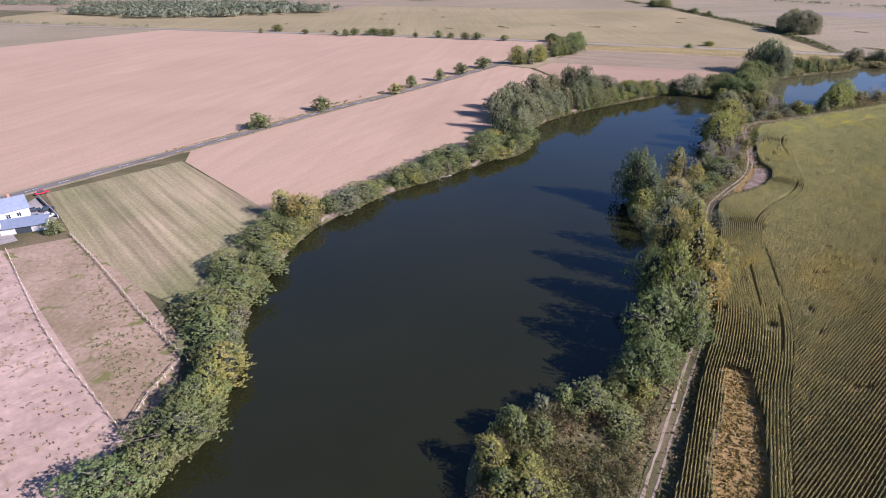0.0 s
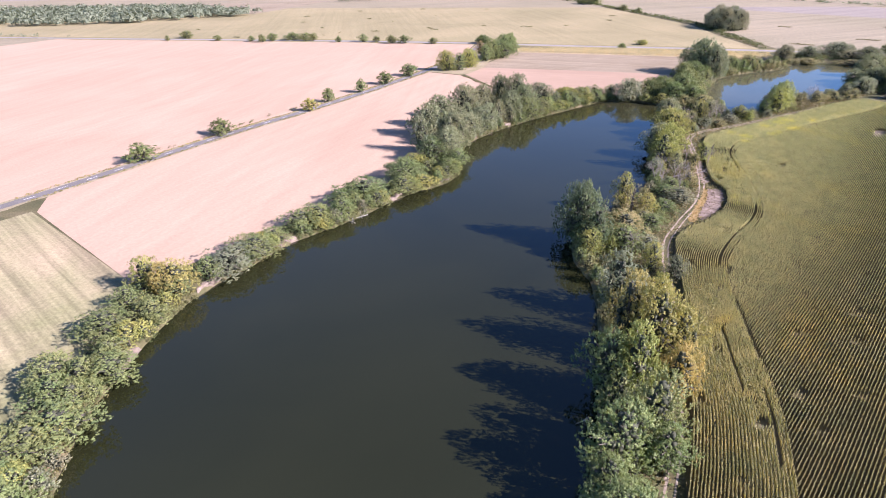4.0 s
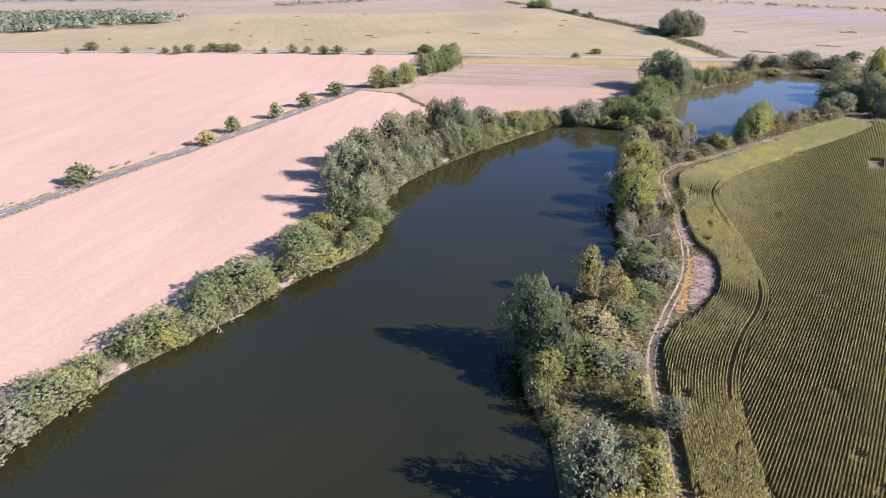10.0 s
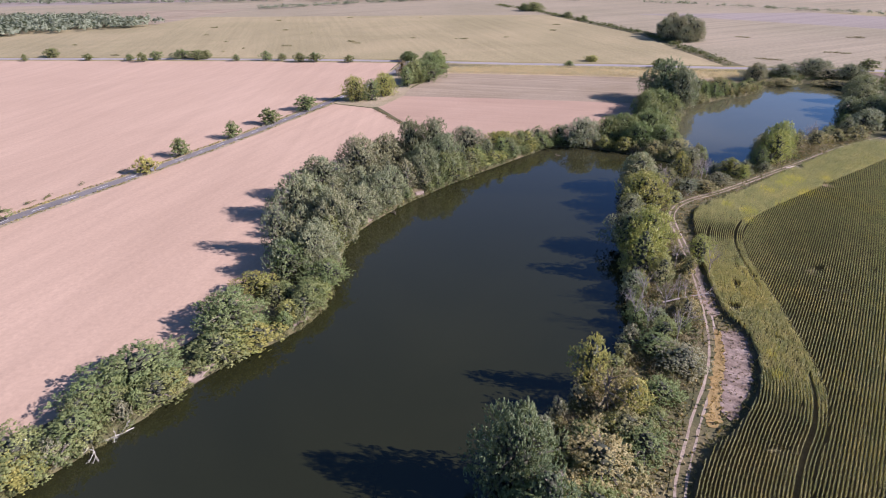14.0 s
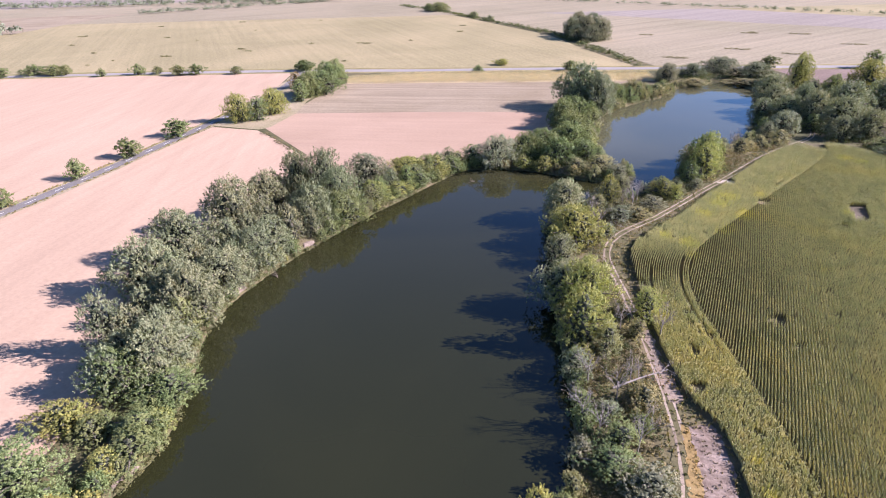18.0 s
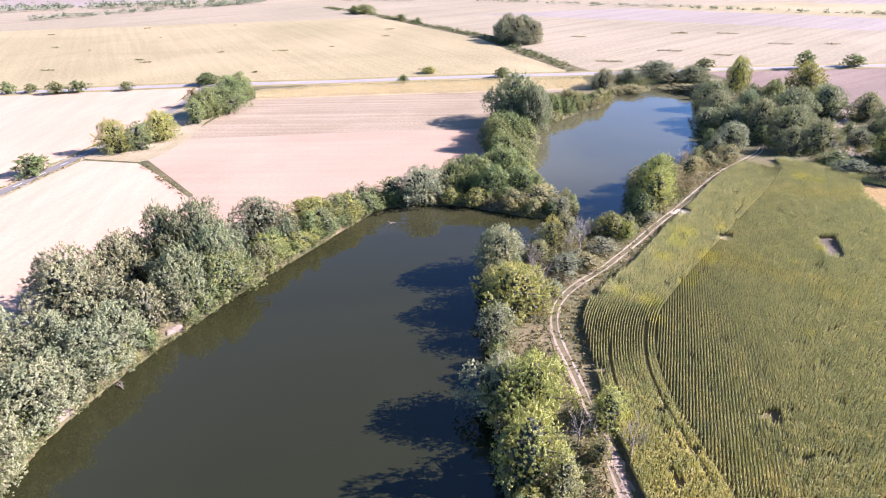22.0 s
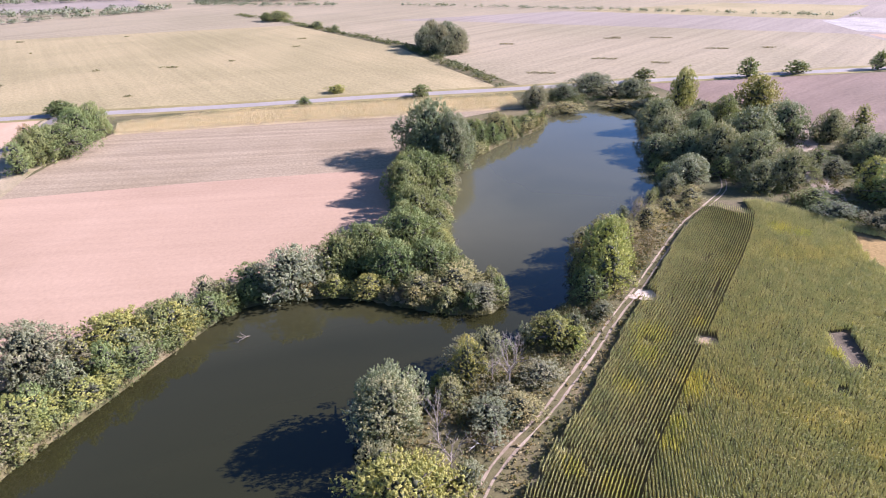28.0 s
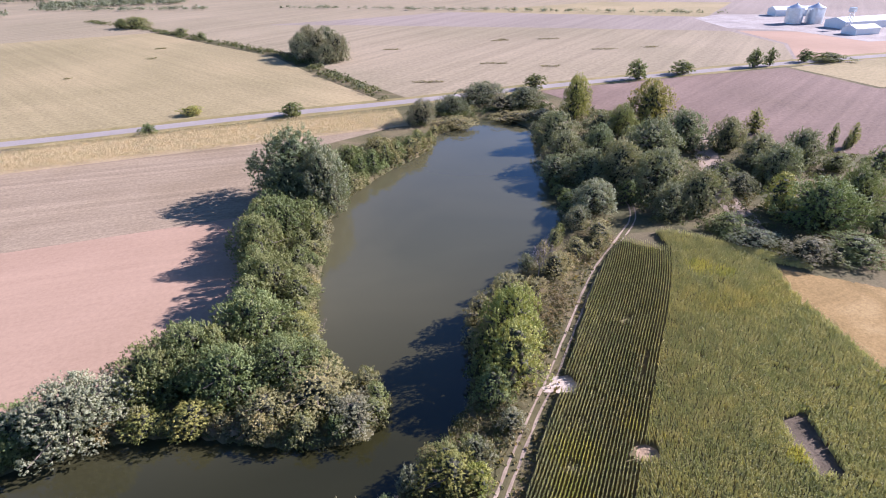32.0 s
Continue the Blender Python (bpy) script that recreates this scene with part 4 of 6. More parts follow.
STANDS['north_shore'] = [
    (119.8, 309.4, 6, 7, 'm'),
    (132.5, 311.7, 7.2, 7.5, 'v'),
    (147.2, 316.6, 7.1, 4.5, 'v'),
    (167.5, 348.5, 7.5, 8.5, 'g'),
    (188.1, 357.5, 7.3, 7, 'g'),
    (180, 338.5, 8.7, 2.5, 'v'),
    (210.2, 368.3, 12.1, 8, 'g'),
    (223.6, 348.2, 8.9, 8, 'g'),
    (206.8, 333, 10.2, 2.5, 'v'),
    (114.8, 292.8, 5.6, 3.5, 'v'),
    (212.6, 351.2, 8.2, 6, 'g'),
    (215.6, 323.8, 7.6, 4, 'g'),
]
STANDS['east_wood'] = [
    (234.3, 323.7, 8, 11, 'y'),
    (200.1, 294.1, 8.3, 8, 's'),
    (187.7, 273.6, 8, 8, 's'),
    (174.9, 264.9, 6.1, 6, 's'),
    (202.1, 272.3, 6.6, 8, 's'),
    (184.2, 257.6, 7.9, 7, 's'),
    (191.3, 249.9, 8.1, 9, 's'),
    (255.3, 298.3, 10.5, 11, 'y'),
    (213.8, 259.8, 11.4, 10, 's'),
    (236.8, 265.1, 9, 9, 's'),
    (196.3, 238.2, 9.5, 9, 's'),
    (196.9, 224, 6.9, 8, 's'),
]
STANDS['east_wood_b'] = [
    (186.8, 224.9, 6.4, 6, 's'),
    (170.1, 238.6, 7.8, 5.5, 'w'),
    (158.7, 231.2, 3.8, 4.5, 'g'),
    (181.9, 237.3, 4.2, 5, 'm'),
    (229.6, 289.8, 6.9, 8, 'm'),
    (220.5, 292.9, 5.7, 7, 's'),
]
STANDS['east_wood2'] = [
    (249.4, 255.3, 6.8, 8, 's'),
    (274.1, 262.6, 4.3, 7, 'y'),
    (234.2, 226.1, 7.6, 8, 's'),
    (244.2, 240, 7.3, 7, 's'),
    (255.5, 231.3, 7.2, 8, 's'),
    (279.1, 235.2, 2.1, 7, 'm'),
    (290.9, 234.2, 2.6, 6, 'y'),
    (214.7, 211.9, 5.6, 7.5, 'y'),
    (214.6, 201, 10.5, 8.5, 'm'),
    (230.5, 200.4, 7.1, 9, 'm'),
    (260.1, 210.6, 5.3, 8, 'd'),
    (216.5, 225.4, 5.2, 4.5, 'g'),
]
STANDS['east_wood2_b'] = [
    (219.4, 233.7, 4.5, 4.5, 'm'),
    (194.9, 190.8, 6.5, 4, 'g'),
    (206.7, 185.7, 7.5, 4, 'm'),
    (193.2, 211.1, 5.3, 3, 'm'),
    (190.8, 201.1, 6.4, 3, 'g'),
    (221.6, 188.8, 5.1, 6, 'd'),
    (261.6, 222.9, 5.7, 4, 'm'),
]
STANDS['right_second'] = [
    (159.4, 224.1, 4.5, 3.5, 'v'),
    (148.2, 219.8, 3.5, 3.5, 'v'),
    (137.9, 215.5, 4, 4, 'v'),
    (119.8, 207.5, 5.3, 6, 'v'),
    (113.5, 197.5, 5.8, 9.6, 'y'),
    (109.7, 198, 4, 6, 'v'),
    (109.5, 190, 5.4, 9.4, 'y'),
    (102.8, 187, 3.5, 5, 'm'),
    (112.5, 206.7, 3.1, 5, 'v'),
    (102.6, 180.7, 2.7, 2.5, 'g'),
    (89.2, 177.6, 2.9, 4.5, 'm'),
    (94.1, 177.8, 2.5, 3.5, 'g'),
]
STANDS['right_second_b'] = [
    (92.2, 173.1, 2.4, 3.5, 'y'),
    (126, 207.9, 3.6, 4.5, 'v'),
]
STANDS['channel'] = [
    (73.3, 172.7, 3.1, 7, 's'),
    (68.6, 170.2, 3, 7, 'y'),
    (59.4, 171, 2.5, 3.6, 'w'),
    (52.3, 162.4, 5.3, 9, 's'),
    (50.4, 153.9, 3.4, 6, 's'),
    (69.4, 160.2, 4.6, 3, 'g'),
    (81.8, 166.8, 4, 3, 'g'),
    (62.1, 150.6, 2.5, 2.6, 'g'),
    (89.1, 175.4, 4.1, 4.5, 'y'),
    (64.5, 166, 2.9, 4, 'v'),
    (74.7, 160.6, 3.8, 2.6, 'v'),
]
STANDS['right_mid'] = [
    (53.2, 165.6, 5.7, 8, 's'),
    (71.1, 172.9, 5.1, 5, 'g'),
    (51.7, 146.9, 6.9, 7.5, 'y'),
    (44.2, 138.1, 4.1, 5.5, 's'),
    (39.2, 119.9, 5.4, 7.5, 's'),
    (44.1, 116.4, 5.8, 8.5, 'y'),
    (40, 104, 4.8, 9.4, 'y'),
    (36.1, 95, 3.2, 4.2, 's'),
    (38.9, 78, 3.7, 2.8, 'm'),
    (46.2, 86.6, 3.2, 3, 'v'),
    (56.8, 111.4, 3.4, 5, 'y'),
    (44.7, 100.8, 3.1, 5, 'v'),
]
STANDS['right_mid_b'] = [
    (34.6, 82.9, 2.6, 2.8, 'd'),
]
STANDS['right_shrubs'] = [
    (35.7, 73.3, 4.6, 2.6, 'm'),
    (39.7, 68.3, 4.4, 3.5, 'g'),
    (19.3, 63.8, 3.4, 8, 'y'),
    (22.9, 55.6, 4.5, 7.5, 'r'),
    (27.2, 55.6, 3.2, 5.5, 'y'),
    (18.3, 47.3, 3.2, 3.5, 'm'),
    (27.4, 46.7, 4.7, 3.2, 'm'),
    (9.3, 28.1, 2.9, 5.5, 'y'),
    (18.2, 33.2, 5.2, 5, 'm'),
    (24.1, 32.3, 3.8, 3.2, 'g'),
    (25.4, 50.9, 4.1, 3, 'v'),
    (33.5, 59.3, 3.8, 3, 'm'),
]
STANDS['right_shrubs_b'] = [
    (18.6, 39.9, 3.7, 3, 'm'),
]
STANDS['right_near'] = [
    (6, 38.5, 5.6, 11.3, 'q'),
    (7.5, 27, 2.6, 5.5, 'y'),
    (12.8, 2.5, 5.4, 10.4, 'g'),
    (28.5, 18.5, 2.9, 4.5, 'g'),
    (24, 22, 3, 5.5, 'y'),
    (22.5, 5, 3.6, 5.5, 'y'),
    (13, -11, 4.8, 12.6, 'o'),
    (18.5, -14.5, 5.2, 12.6, 'o'),
    (23.5, -13.5, 4.2, 8.5, 'o'),
    (20.5, -24.5, 4.2, 8, 'o'),
    (13, -27, 4.8, 12, 'y'),
    (6, -25.5, 4.6, 10.5, 'd'),
    (14.5, -36.5, 5.4, 10.5, 'd'),
    (8.5, -43.5, 5.2, 10.2, 'd'),
    (15.5, -42, 3.8, 7, 'm'),
    (6.2, -49, 3.6, 6.5, 'm'),
]
STANDS['right_near_b'] = [
    (8.2, 31.6, 5.4, 6, 'm'),
    (19.9, 41.5, 6.5, 5, 'v'),
]
STANDS['near_point'] = [
    (6.9, -54.2, 5.9, 7.5, 'm'),
    (4, -56.7, 3.2, 5, 'm'),
    (-2.9, -64.9, 4.6, 4, 'm'),
    (-18, -82.1, 2.9, 5, 'y'),
    (-15.1, -74.6, 2.9, 4, 'm'),
    (-11, -86.8, 4.6, 4, 'y'),
    (6, -60, 2.6, 3.5, 'y'),
    (2, -68, 4.4, 3, 'm'),
    (-15.4, -86.2, 3, 3.5, 'm'),
    (-10.8, -74.2, 2.9, 3, 'm'),
]

GROUPS = {"left": "trees on the field-side bank", "peninsula": "trees on the spit between the lakes", "north": "trees at the lake's far end", "east": "trees of the wood by the second lake",
          "right": "trees on the corn-side bank", "channel": "trees at the narrows", "near": "trees on the near point"}
for stand, rows in STANDS.items():
    for x, y, r, h, letter in rows:
        k = (1.0, 1.45) if stand.startswith("east") else (1.2, 1.2) if stand.startswith("peninsula") else (1.12, 1.1) if stand.startswith("left_grove") else (1.15, 1.35) if stand.startswith(("right", "channel")) else (1.2, 0.85) if stand.startswith(("left_near", "left_mid")) else (1.08, 1.1)
        far = {"willow": "far_willow", "broad": "far_broad"}.get(KINDS[letter][0]) if stand.startswith(("east", "north", "peninsula", "left_far")) and h > 4.6 else None
        plant(x, y, r * k[0], h * k[1], letter, GROUPS[stand.split("_")[0]], far)
    for (x, y, r, h, la), (x2, y2, r2, h2, lb) in zip(rows, rows[1:]):
        gap_m = math.hypot(x2 - x, y2 - y)
        if (9 if stand.startswith(("right", "channel", "near")) else 6) < gap_m < 19:
            e = random.uniform(-2, 2)
            plant((x + x2) / 2 + e, (y + y2) / 2 - e, min(r, r2) * 0.9, min(h, h2) * 0.85, random.choice((la, lb)), GROUPS[stand.split("_")[0]],
                  {"willow": "far_willow", "broad": "far_broad"}.get(KINDS[la][0]) if min(h, h2) > 5.8 else None)

STANDS = {}
STANDS['side_road'] = [
    (-166, 85, 3.4, 4.6, 'm'),
    (-152.5, 124.5, 3.2, 4.6, 'm'),
    (-127.5, 170.5, 2.3, 4.2, 'y'),
    (-124.7, 190.8, 2.2, 4.8, 'm'),
    (-113.5, 216.4, 2.1, 4.9, 'm'),
    (-104.8, 241, 3.0, 4.9, 'd'),
    (-95.8, 269.5, 3.6, 4.9, 'd'),
]
STANDS['main_road'] = [
    (-383.1, 429.7, 1.5, 3.5, 'm'),
    (-375, 450.3, 4.3, 4.5, 'm'),
    (-329.1, 432.1, 2.3, 3.5, 'm'),
    (-291.5, 428.1, 2, 3.5, 'm'),
    (-277.5, 424.1, 2.5, 4.5, 'm'),
    (-272.2, 434, 3, 4.5, 'm'),
    (-252.4, 440.6, 4.6, 4.5, 'm'),
    (-238, 436.8, 4.1, 4.5, 'm'),
    (-229.5, 436.7, 2.5, 4.5, 'm'),
    (-200.2, 426.6, 1.7, 3.5, 'm'),
    (-176.5, 428.9, 2.5, 4.5, 'm'),
    (-163.5, 429.3, 2.2, 3.5, 'm'),
]
STANDS['main_road_b'] = [
    (-147.2, 421.9, 2.9, 4.5, 'm'),
    (-134.7, 421.7, 3.1, 4.5, 'm'),
    (-107.1, 418.8, 2.2, 3.5, 'm'),
    (-62.9, 423.7, 3.4, 4.5, 'm'),
]
STANDS['main_e'] = [
    (314, 365.4, 3.6, 7, 'd'),
    (347.6, 362.4, 4.1, 5, 'd'),
    (400.7, 352.9, 2.8, 7, 'd'),
    (411.3, 350.4, 1.8, 7, 'd'),
    (441.7, 347.6, 2.6, 5, 'm'),
    (459.1, 341.1, 7.3, 3, 'm'),
    (119.5, 389.9, 2.4, 4, 'm'),
    (121, 393.4, 2.5, 4, 'm'),
    (58.9, 395.1, 2.1, 3, 'm'),
    (-59.6, 423.6, 4.3, 4.5, 'm'),
    (250.7, 378.4, 3.4, 5, 'd'),
    (80.3, 422.7, 2.3, 2.5, 'y'),
]
STANDS['main_e_b'] = [
    (77.5, 420, 2.7, 2.5, 'y'),
]
STANDS['grove'] = [
    (-73.2, 290.9, 6.5, 7.5, 'y'),
    (-64.2, 292.2, 5.7, 7, 'm'),
    (-58.8, 303.5, 6.7, 7.5, 'y'),
    (-44.5, 341.5, 7.4, 8, 'd'),
    (-37.3, 364.9, 8.8, 8.5, 'd'),
    (-57, 364.3, 4.7, 6, 'r'),
    (-49.3, 329.2, 5.4, 7, 'd'),
    (-33.4, 374.3, 6.9, 8.5, 'd'),
    (-39.9, 347.2, 10.2, 7.5, 'd'),
    (-47.3, 338.2, 6.5, 7, 'm'),
]
STANDS['clump'] = [
    (168.8, 536.8, 10.1, 12, 'g'),
    (178.5, 521.1, 9.8, 12, 'g'),
    (179.9, 575.3, 10.9, 18, 'g'),
    (190.9, 559.8, 10.7, 18, 'g'),
    (168.5, 557.5, 9.4, 16, 'g'),
    (176.9, 541.9, 12.3, 18, 'g'),
    (185.9, 524, 10, 17, 'g'),
    (65.5, 856.8, 15.5, 11, 'd'),
    (51.4, 867.3, 7.8, 9, 'd'),
    (103.2, 766.3, 8.4, 6, 'm'),
    (116.5, 720, 5.3, 6, 'm'),
]

for stand, rows in STANDS.items():
    for x, y, r, h, letter in rows:
        if stand.startswith(("grove", "clump")):
            plant(x, y, r * (1.1 if stand == "grove" else 1), h * (1.6 if stand == "grove" else 1), letter, "grove by the road" if stand.startswith("grove") else "far clump of trees", form="far_broad", label="leafy tree in a grove by the road" if stand.startswith("grove") else "tall grey-green tree in a far clump")
        else:
            plant(x, y, r * 1.8, h * 1.5, "t" if letter in "md" else letter, "trees along the roads", "roadside", "small round tree beside the road")

# bare stretches of the field-side bank: place, length
SCARS = ((-55.4, 62.6, 7), (-45.2, 82, 5), (-22.7, 156, 4), (-36.4, 133, 5), (-85.6, -1, 8), (-77.5, 25.5, 6), (-88.6, -29.5, 7))


def bare_bank(x, y):
    return any(math.hypot(x - a, y - b) < c * 0.6 for a, b, c in SCARS)


def bank_scar(x, y, length):
    k = int(np.argmin(((SHORE - (x, y)) ** 2).sum(1)))
    line = smooth([tuple(SHORE[k + j]) for j in range(-3, 4)], 0.5)
    along = np.concatenate([[0], np.cumsum(np.linalg.norm(np.diff(line, axis=0), axis=1))])
    middle = along[np.argmin(((line - (x, y)) ** 2).sum(1))]
    way = np.gradient(line, axis=0)
    way /= np.linalg.norm(way, axis=1)[:, None]
    rs = np.random.RandomState(k)
    us = np.linspace(middle - length / 2, middle + length / 2, 13)
    verts = []
    for n, u in enumerate(us):
        p = np.array([np.interp(u, along, line[:, i]) for i in (0, 1)])
        w = np.array([np.interp(u, along, way[:, i]) for i in (0, 1)])
        reach = 2.3 * math.sin(math.pi * (n + 0.5) / 13) ** 0.5 + rs.uniform(-0.2, 0.3)
        for f in np.linspace(0, 1, 6):
            d = -0.35 + reach * f
            q = p + np.array([-w[1], w[0]]) * d
            dd = float(signed([q], SHORE)[0])
            verts.append((*q, float(height_from(np.array([dd]))[0]) + 0.07 + rs.uniform(-0.03, 0.05)))
    i, j = np.meshgrid(np.arange(12), np.arange(5))
    a = (i * 6 + j).ravel()
    ob = new("bare_bank", mesh_np("bare_bank", verts, np.stack([a, a + 6, a + 7, a + 1], 1), M_SCAR, True))
    tagged(ob, "bare crumbling sandy bank at the water's edge", "bank", kind="structure")


for scar in SCARS:
    bank_scar(*scar)


def front_row(line, step, letters, group, seed, low, high):
    """Lower trees between a stand and the water."""
    rs = np.random.RandomState(seed)
    s = np.concatenate([[0], np.cumsum(np.linalg.norm(np.diff(line, axis=0), axis=1))])
    for u in np.arange(2, s[-1], step):
        x, y = np.interp(u, s, line[:, 0]), np.interp(u, s, line[:, 1])
        qx, qy = on_bank(x, y, rs.uniform(2.5, 4.5))
        if bare_bank(qx, qy):
            continue
        letter = letters[rs.randint(len(letters))]
        plant(qx, qy, rs.uniform(3.0, 4.2), rs.uniform(low, high), letter, group, {"willow": "far_willow", "broad": "far_broad"}[KINDS[letter][0]])


for x, y in smooth([(54, 215), (66, 221), (72, 232), (76, 246), (80, 262), (84, 276), (92, 290)], 3.6):
    e = random.uniform(-1, 1)
    plant(x + e, y - e, random.uniform(3.6, 4.6), random.uniform(8.5, 10.5), "d", "trees on the spit between the lakes", "far_broad", "dense dark green tree at the field's edge")
for x, y in np.concatenate([smooth([(-44, 104), (-44, 118), (-41, 134), (-30, 152), (-14, 174)], 6.0), smooth([(-49, 98), (-50, 112), (-50, 126), (-43, 144), (-33, 160)], 6.0)]):
    plant(x, y, random.uniform(4.0, 5.0), random.uniform(9.0, 11.5), "s", "trees on the field-side bank", "far_willow")
plant(40.5, 212.8, 8.3, 10.0, "w", "trees on the field-side bank", "willow")
front_row(smooth(LEFT_SHORE[20:28], 2), 6.0, "ssmg", "trees on the field-side bank", 41, 6.0, 9.0)
front_row(smooth(LEFT_SHORE[5:20], 2), 9.0, "mmdy", "trees on the field-side bank", 42, 3.8, 5.2)
front_row(smooth(SPIT_SHORE[8:16], 2), 7.0, "ddm", "trees on the spit between the lakes", 43, 5.5, 8.0)

# shrubs that lean over the water's edge
def shore_shrubs(line, step, letters, group, seed, inland=0.6):
    rs = np.random.RandomState(seed)
    s = np.concatenate([[0], np.cumsum(np.linalg.norm(np.diff(line, axis=0), axis=1))])
    for u in np.arange(2, s[-1], step):
        u += rs.uniform(-1.5, 1.5)
        x, y = np.interp(u, s, line[:, 0]), np.interp(u, s, line[:, 1])
        px, py = on_bank(x, y, inland + rs.uniform(-0.4, 0.9))
        if bare_bank(px, py):
            continue
        plant(px, py, rs.uniform(1.9, 3.0), rs.uniform(2.4, 4.4), letters[rs.randint(len(letters))], group, "bush")


shore_shrubs(smooth(LEFT_SHORE[2:] + SPIT_SHORE[:1], 2), 5.0, "mmdyg", "shrubs on the field-side bank", 51)
shore_shrubs(smooth(SPIT_SHORE[:-2], 2), 6.5, "mdvvg", "shrubs on the spit", 52)
shore_shrubs(smooth(RIGHT_SHORE[12:36], 2), 5.5, "mdgv", "shrubs on the corn-side bank", 53)
shore_shrubs(smooth(RIGHT_SHORE[1:12], 2), 7.0, "mgv", "shrubs beside the second lake", 54)

# bare and dying trees
for x, y, h in ((57, 104, 9), (42, 88, 8), (30, 84, 8.5), (46, 92, 7), (75.2, 166.2, 11), (60, 159, 9), (57, 170, 7), (134, 216, 8), (12, 35, 9), (36, 80, 8), (38, 92, 9), (41, 76, 9), (50, 108, 8), (60, 152, 10), (79, 172, 8), (73, 169, 7), (137, 218, 9), (20, 30, 7)):
    plant(x, y, h * 0.48, h * 1.25, "r", "bare trees on the corn-side bank", "bare", "bare grey branching tree with few leaves")

# ---- undergrowth: low thicket that fills the banks ----
def undergrowth(name, region, density, colours, low, high, label, seed, per_lobe=42, size=0.42):
    """Clumps of low growth at random places of a plan region, in as many tints as colours."""
    rs = np.random.RandomState(seed)
    region = np.asarray(region, float)
    lo, hi = region.min(0), region.max(0)
    pts = rs.uniform(lo, hi, (int(np.prod(hi - lo) * density), 2))
    pts = pts[signed(pts, region) < 0]
    d = signed(pts, SHORE)
    pts, d = pts[d > -0.8], d[d > -0.8]
    gaps = np.array([noise.noise((x * 0.09, y * 0.09, seed)) for x, y in pts])
    keep = ((gaps > -0.22) | (d < 2.5)) & ~np.array([bare_bank(x, y) for x, y in pts], bool)
    pts, d = pts[keep], d[keep]
    tint = np.array([noise.noise((x * 0.05, y * 0.05, seed + 9.0)) + 0.25 * rs.normal() for x, y in pts])
    order = np.searchsorted(np.quantile(tint, np.linspace(0, 1, len(colours) + 1)[1:-1]), tint)
    z = np.maximum(height_from(d), WATER_Z)
    for k, colour in enumerate(colours):
        sel = order == k
        r = rs.uniform(low, high, sel.sum())
        c = np.column_stack([pts[sel], z[sel] + r * 0.45])
        pick = np.repeat(np.arange(len(c)), per_lobe)
        dr = rs.normal(size=(len(pick), 3))
        dr[:, 2] = np.abs(dr[:, 2]) * 0.9
        dr /= np.linalg.norm(dr, axis=1)[:, None]
        p = c[pick] + dr * (r[pick] * rs.uniform(0.75, 1.15, len(pick)))[:, None] * np.array([1.1, 1.1, 0.95])
        v, f, nn = leaf_quads(rs, p, dr, size, 0.5)
        ob = new(name, mesh_np(name, v, f, M_LEAF, True, nn))
        ob.color = (*colour, 1)
        tagged(ob, label, "undergrowth", kind="stuff")


track_list = [tuple(p) for p in TRACK if p[1] < 224]
inner = [(x - 2.0, y + 1.2) for x, y in track_list][::-1]
GREENS, OLIVES = [(0.105, 0.125, 0.048), (0.150, 0.150, 0.062)], [(0.150, 0.140, 0.062), (0.115, 0.125, 0.055), (0.190, 0.150, 0.085)]
undergrowth("undergrowth_corn_side", RIGHT_SHORE[7:38] + inner[::-1], 0.55, OLIVES, 0.4, 1.15, "low olive and brown thicket between the lake and the track", 3, 44, 0.32)
left_line = smooth(LEFT_SHORE + SPIT_SHORE[:6], 5)
tl = np.gradient(left_line, axis=0)
tl /= np.linalg.norm(tl, axis=1)[:, None]
left_back = left_line + np.stack([-tl[:, 1], tl[:, 0]], 1) * 6.5
undergrowth("undergrowth_field_side", [tuple(p) for p in left_line] + [tuple(p) for p in left_back[::-1]], 0.36, GREENS, 0.6, 1.3, "low green thicket along the field-side bank", 4)
def shore_strip(line, density, label, seed):
    """Growth that hangs over the water's edge."""
    line = smooth(line, 3)
    way = np.gradient(line, axis=0)
    way /= np.linalg.norm(way, axis=1)[:, None]
    land = np.stack([-way[:, 1], way[:, 0]], 1)
    undergrowth("shore_growth", [tuple(q) for q in line - land * 0.7] + [tuple(q) for q in (line + land * 1.3)[::-1]], density, GREENS + OLIVES[:1], 0.45, 0.95, label, seed, 40, 0.32)


shore_strip(LEFT_SHORE[1:15], 1.1, "low growth hanging over the water on the field side", 14)
shore_strip(LEFT_SHORE[14:] + SPIT_SHORE[:2], 1.1, "low growth hanging over the water below the willows", 15)
shore_strip(SPIT_SHORE[1:], 1.0, "low growth hanging over the water round the spit", 16)
undergrowth("undergrowth_spit", [(46, 211), (64, 201), (82, 193), (85, 200), (81, 210), (81, 222), (86, 239), (94, 257), (103, 279), (117, 293), (155, 319), (166, 334), (150, 332), (108, 302), (92, 300), (80, 270), (72, 240), (68, 226), (50, 219)],
            0.36, GREENS + OLIVES[:1], 0.7, 1.5, "dense green thicket on the spit", 5)
undergrowth("undergrowth_east", [(150, 232), (166, 248), (178, 268), (192, 292), (206, 318), (212, 345), (240, 345), (262, 290), (262, 255), (285, 225), (262, 190), (210, 175), (190, 190), (186, 212), (176, 226)],
            0.17, GREENS + OLIVES, 0.7, 1.5, "mixed low thicket under the willows", 6, 34, 0.5)
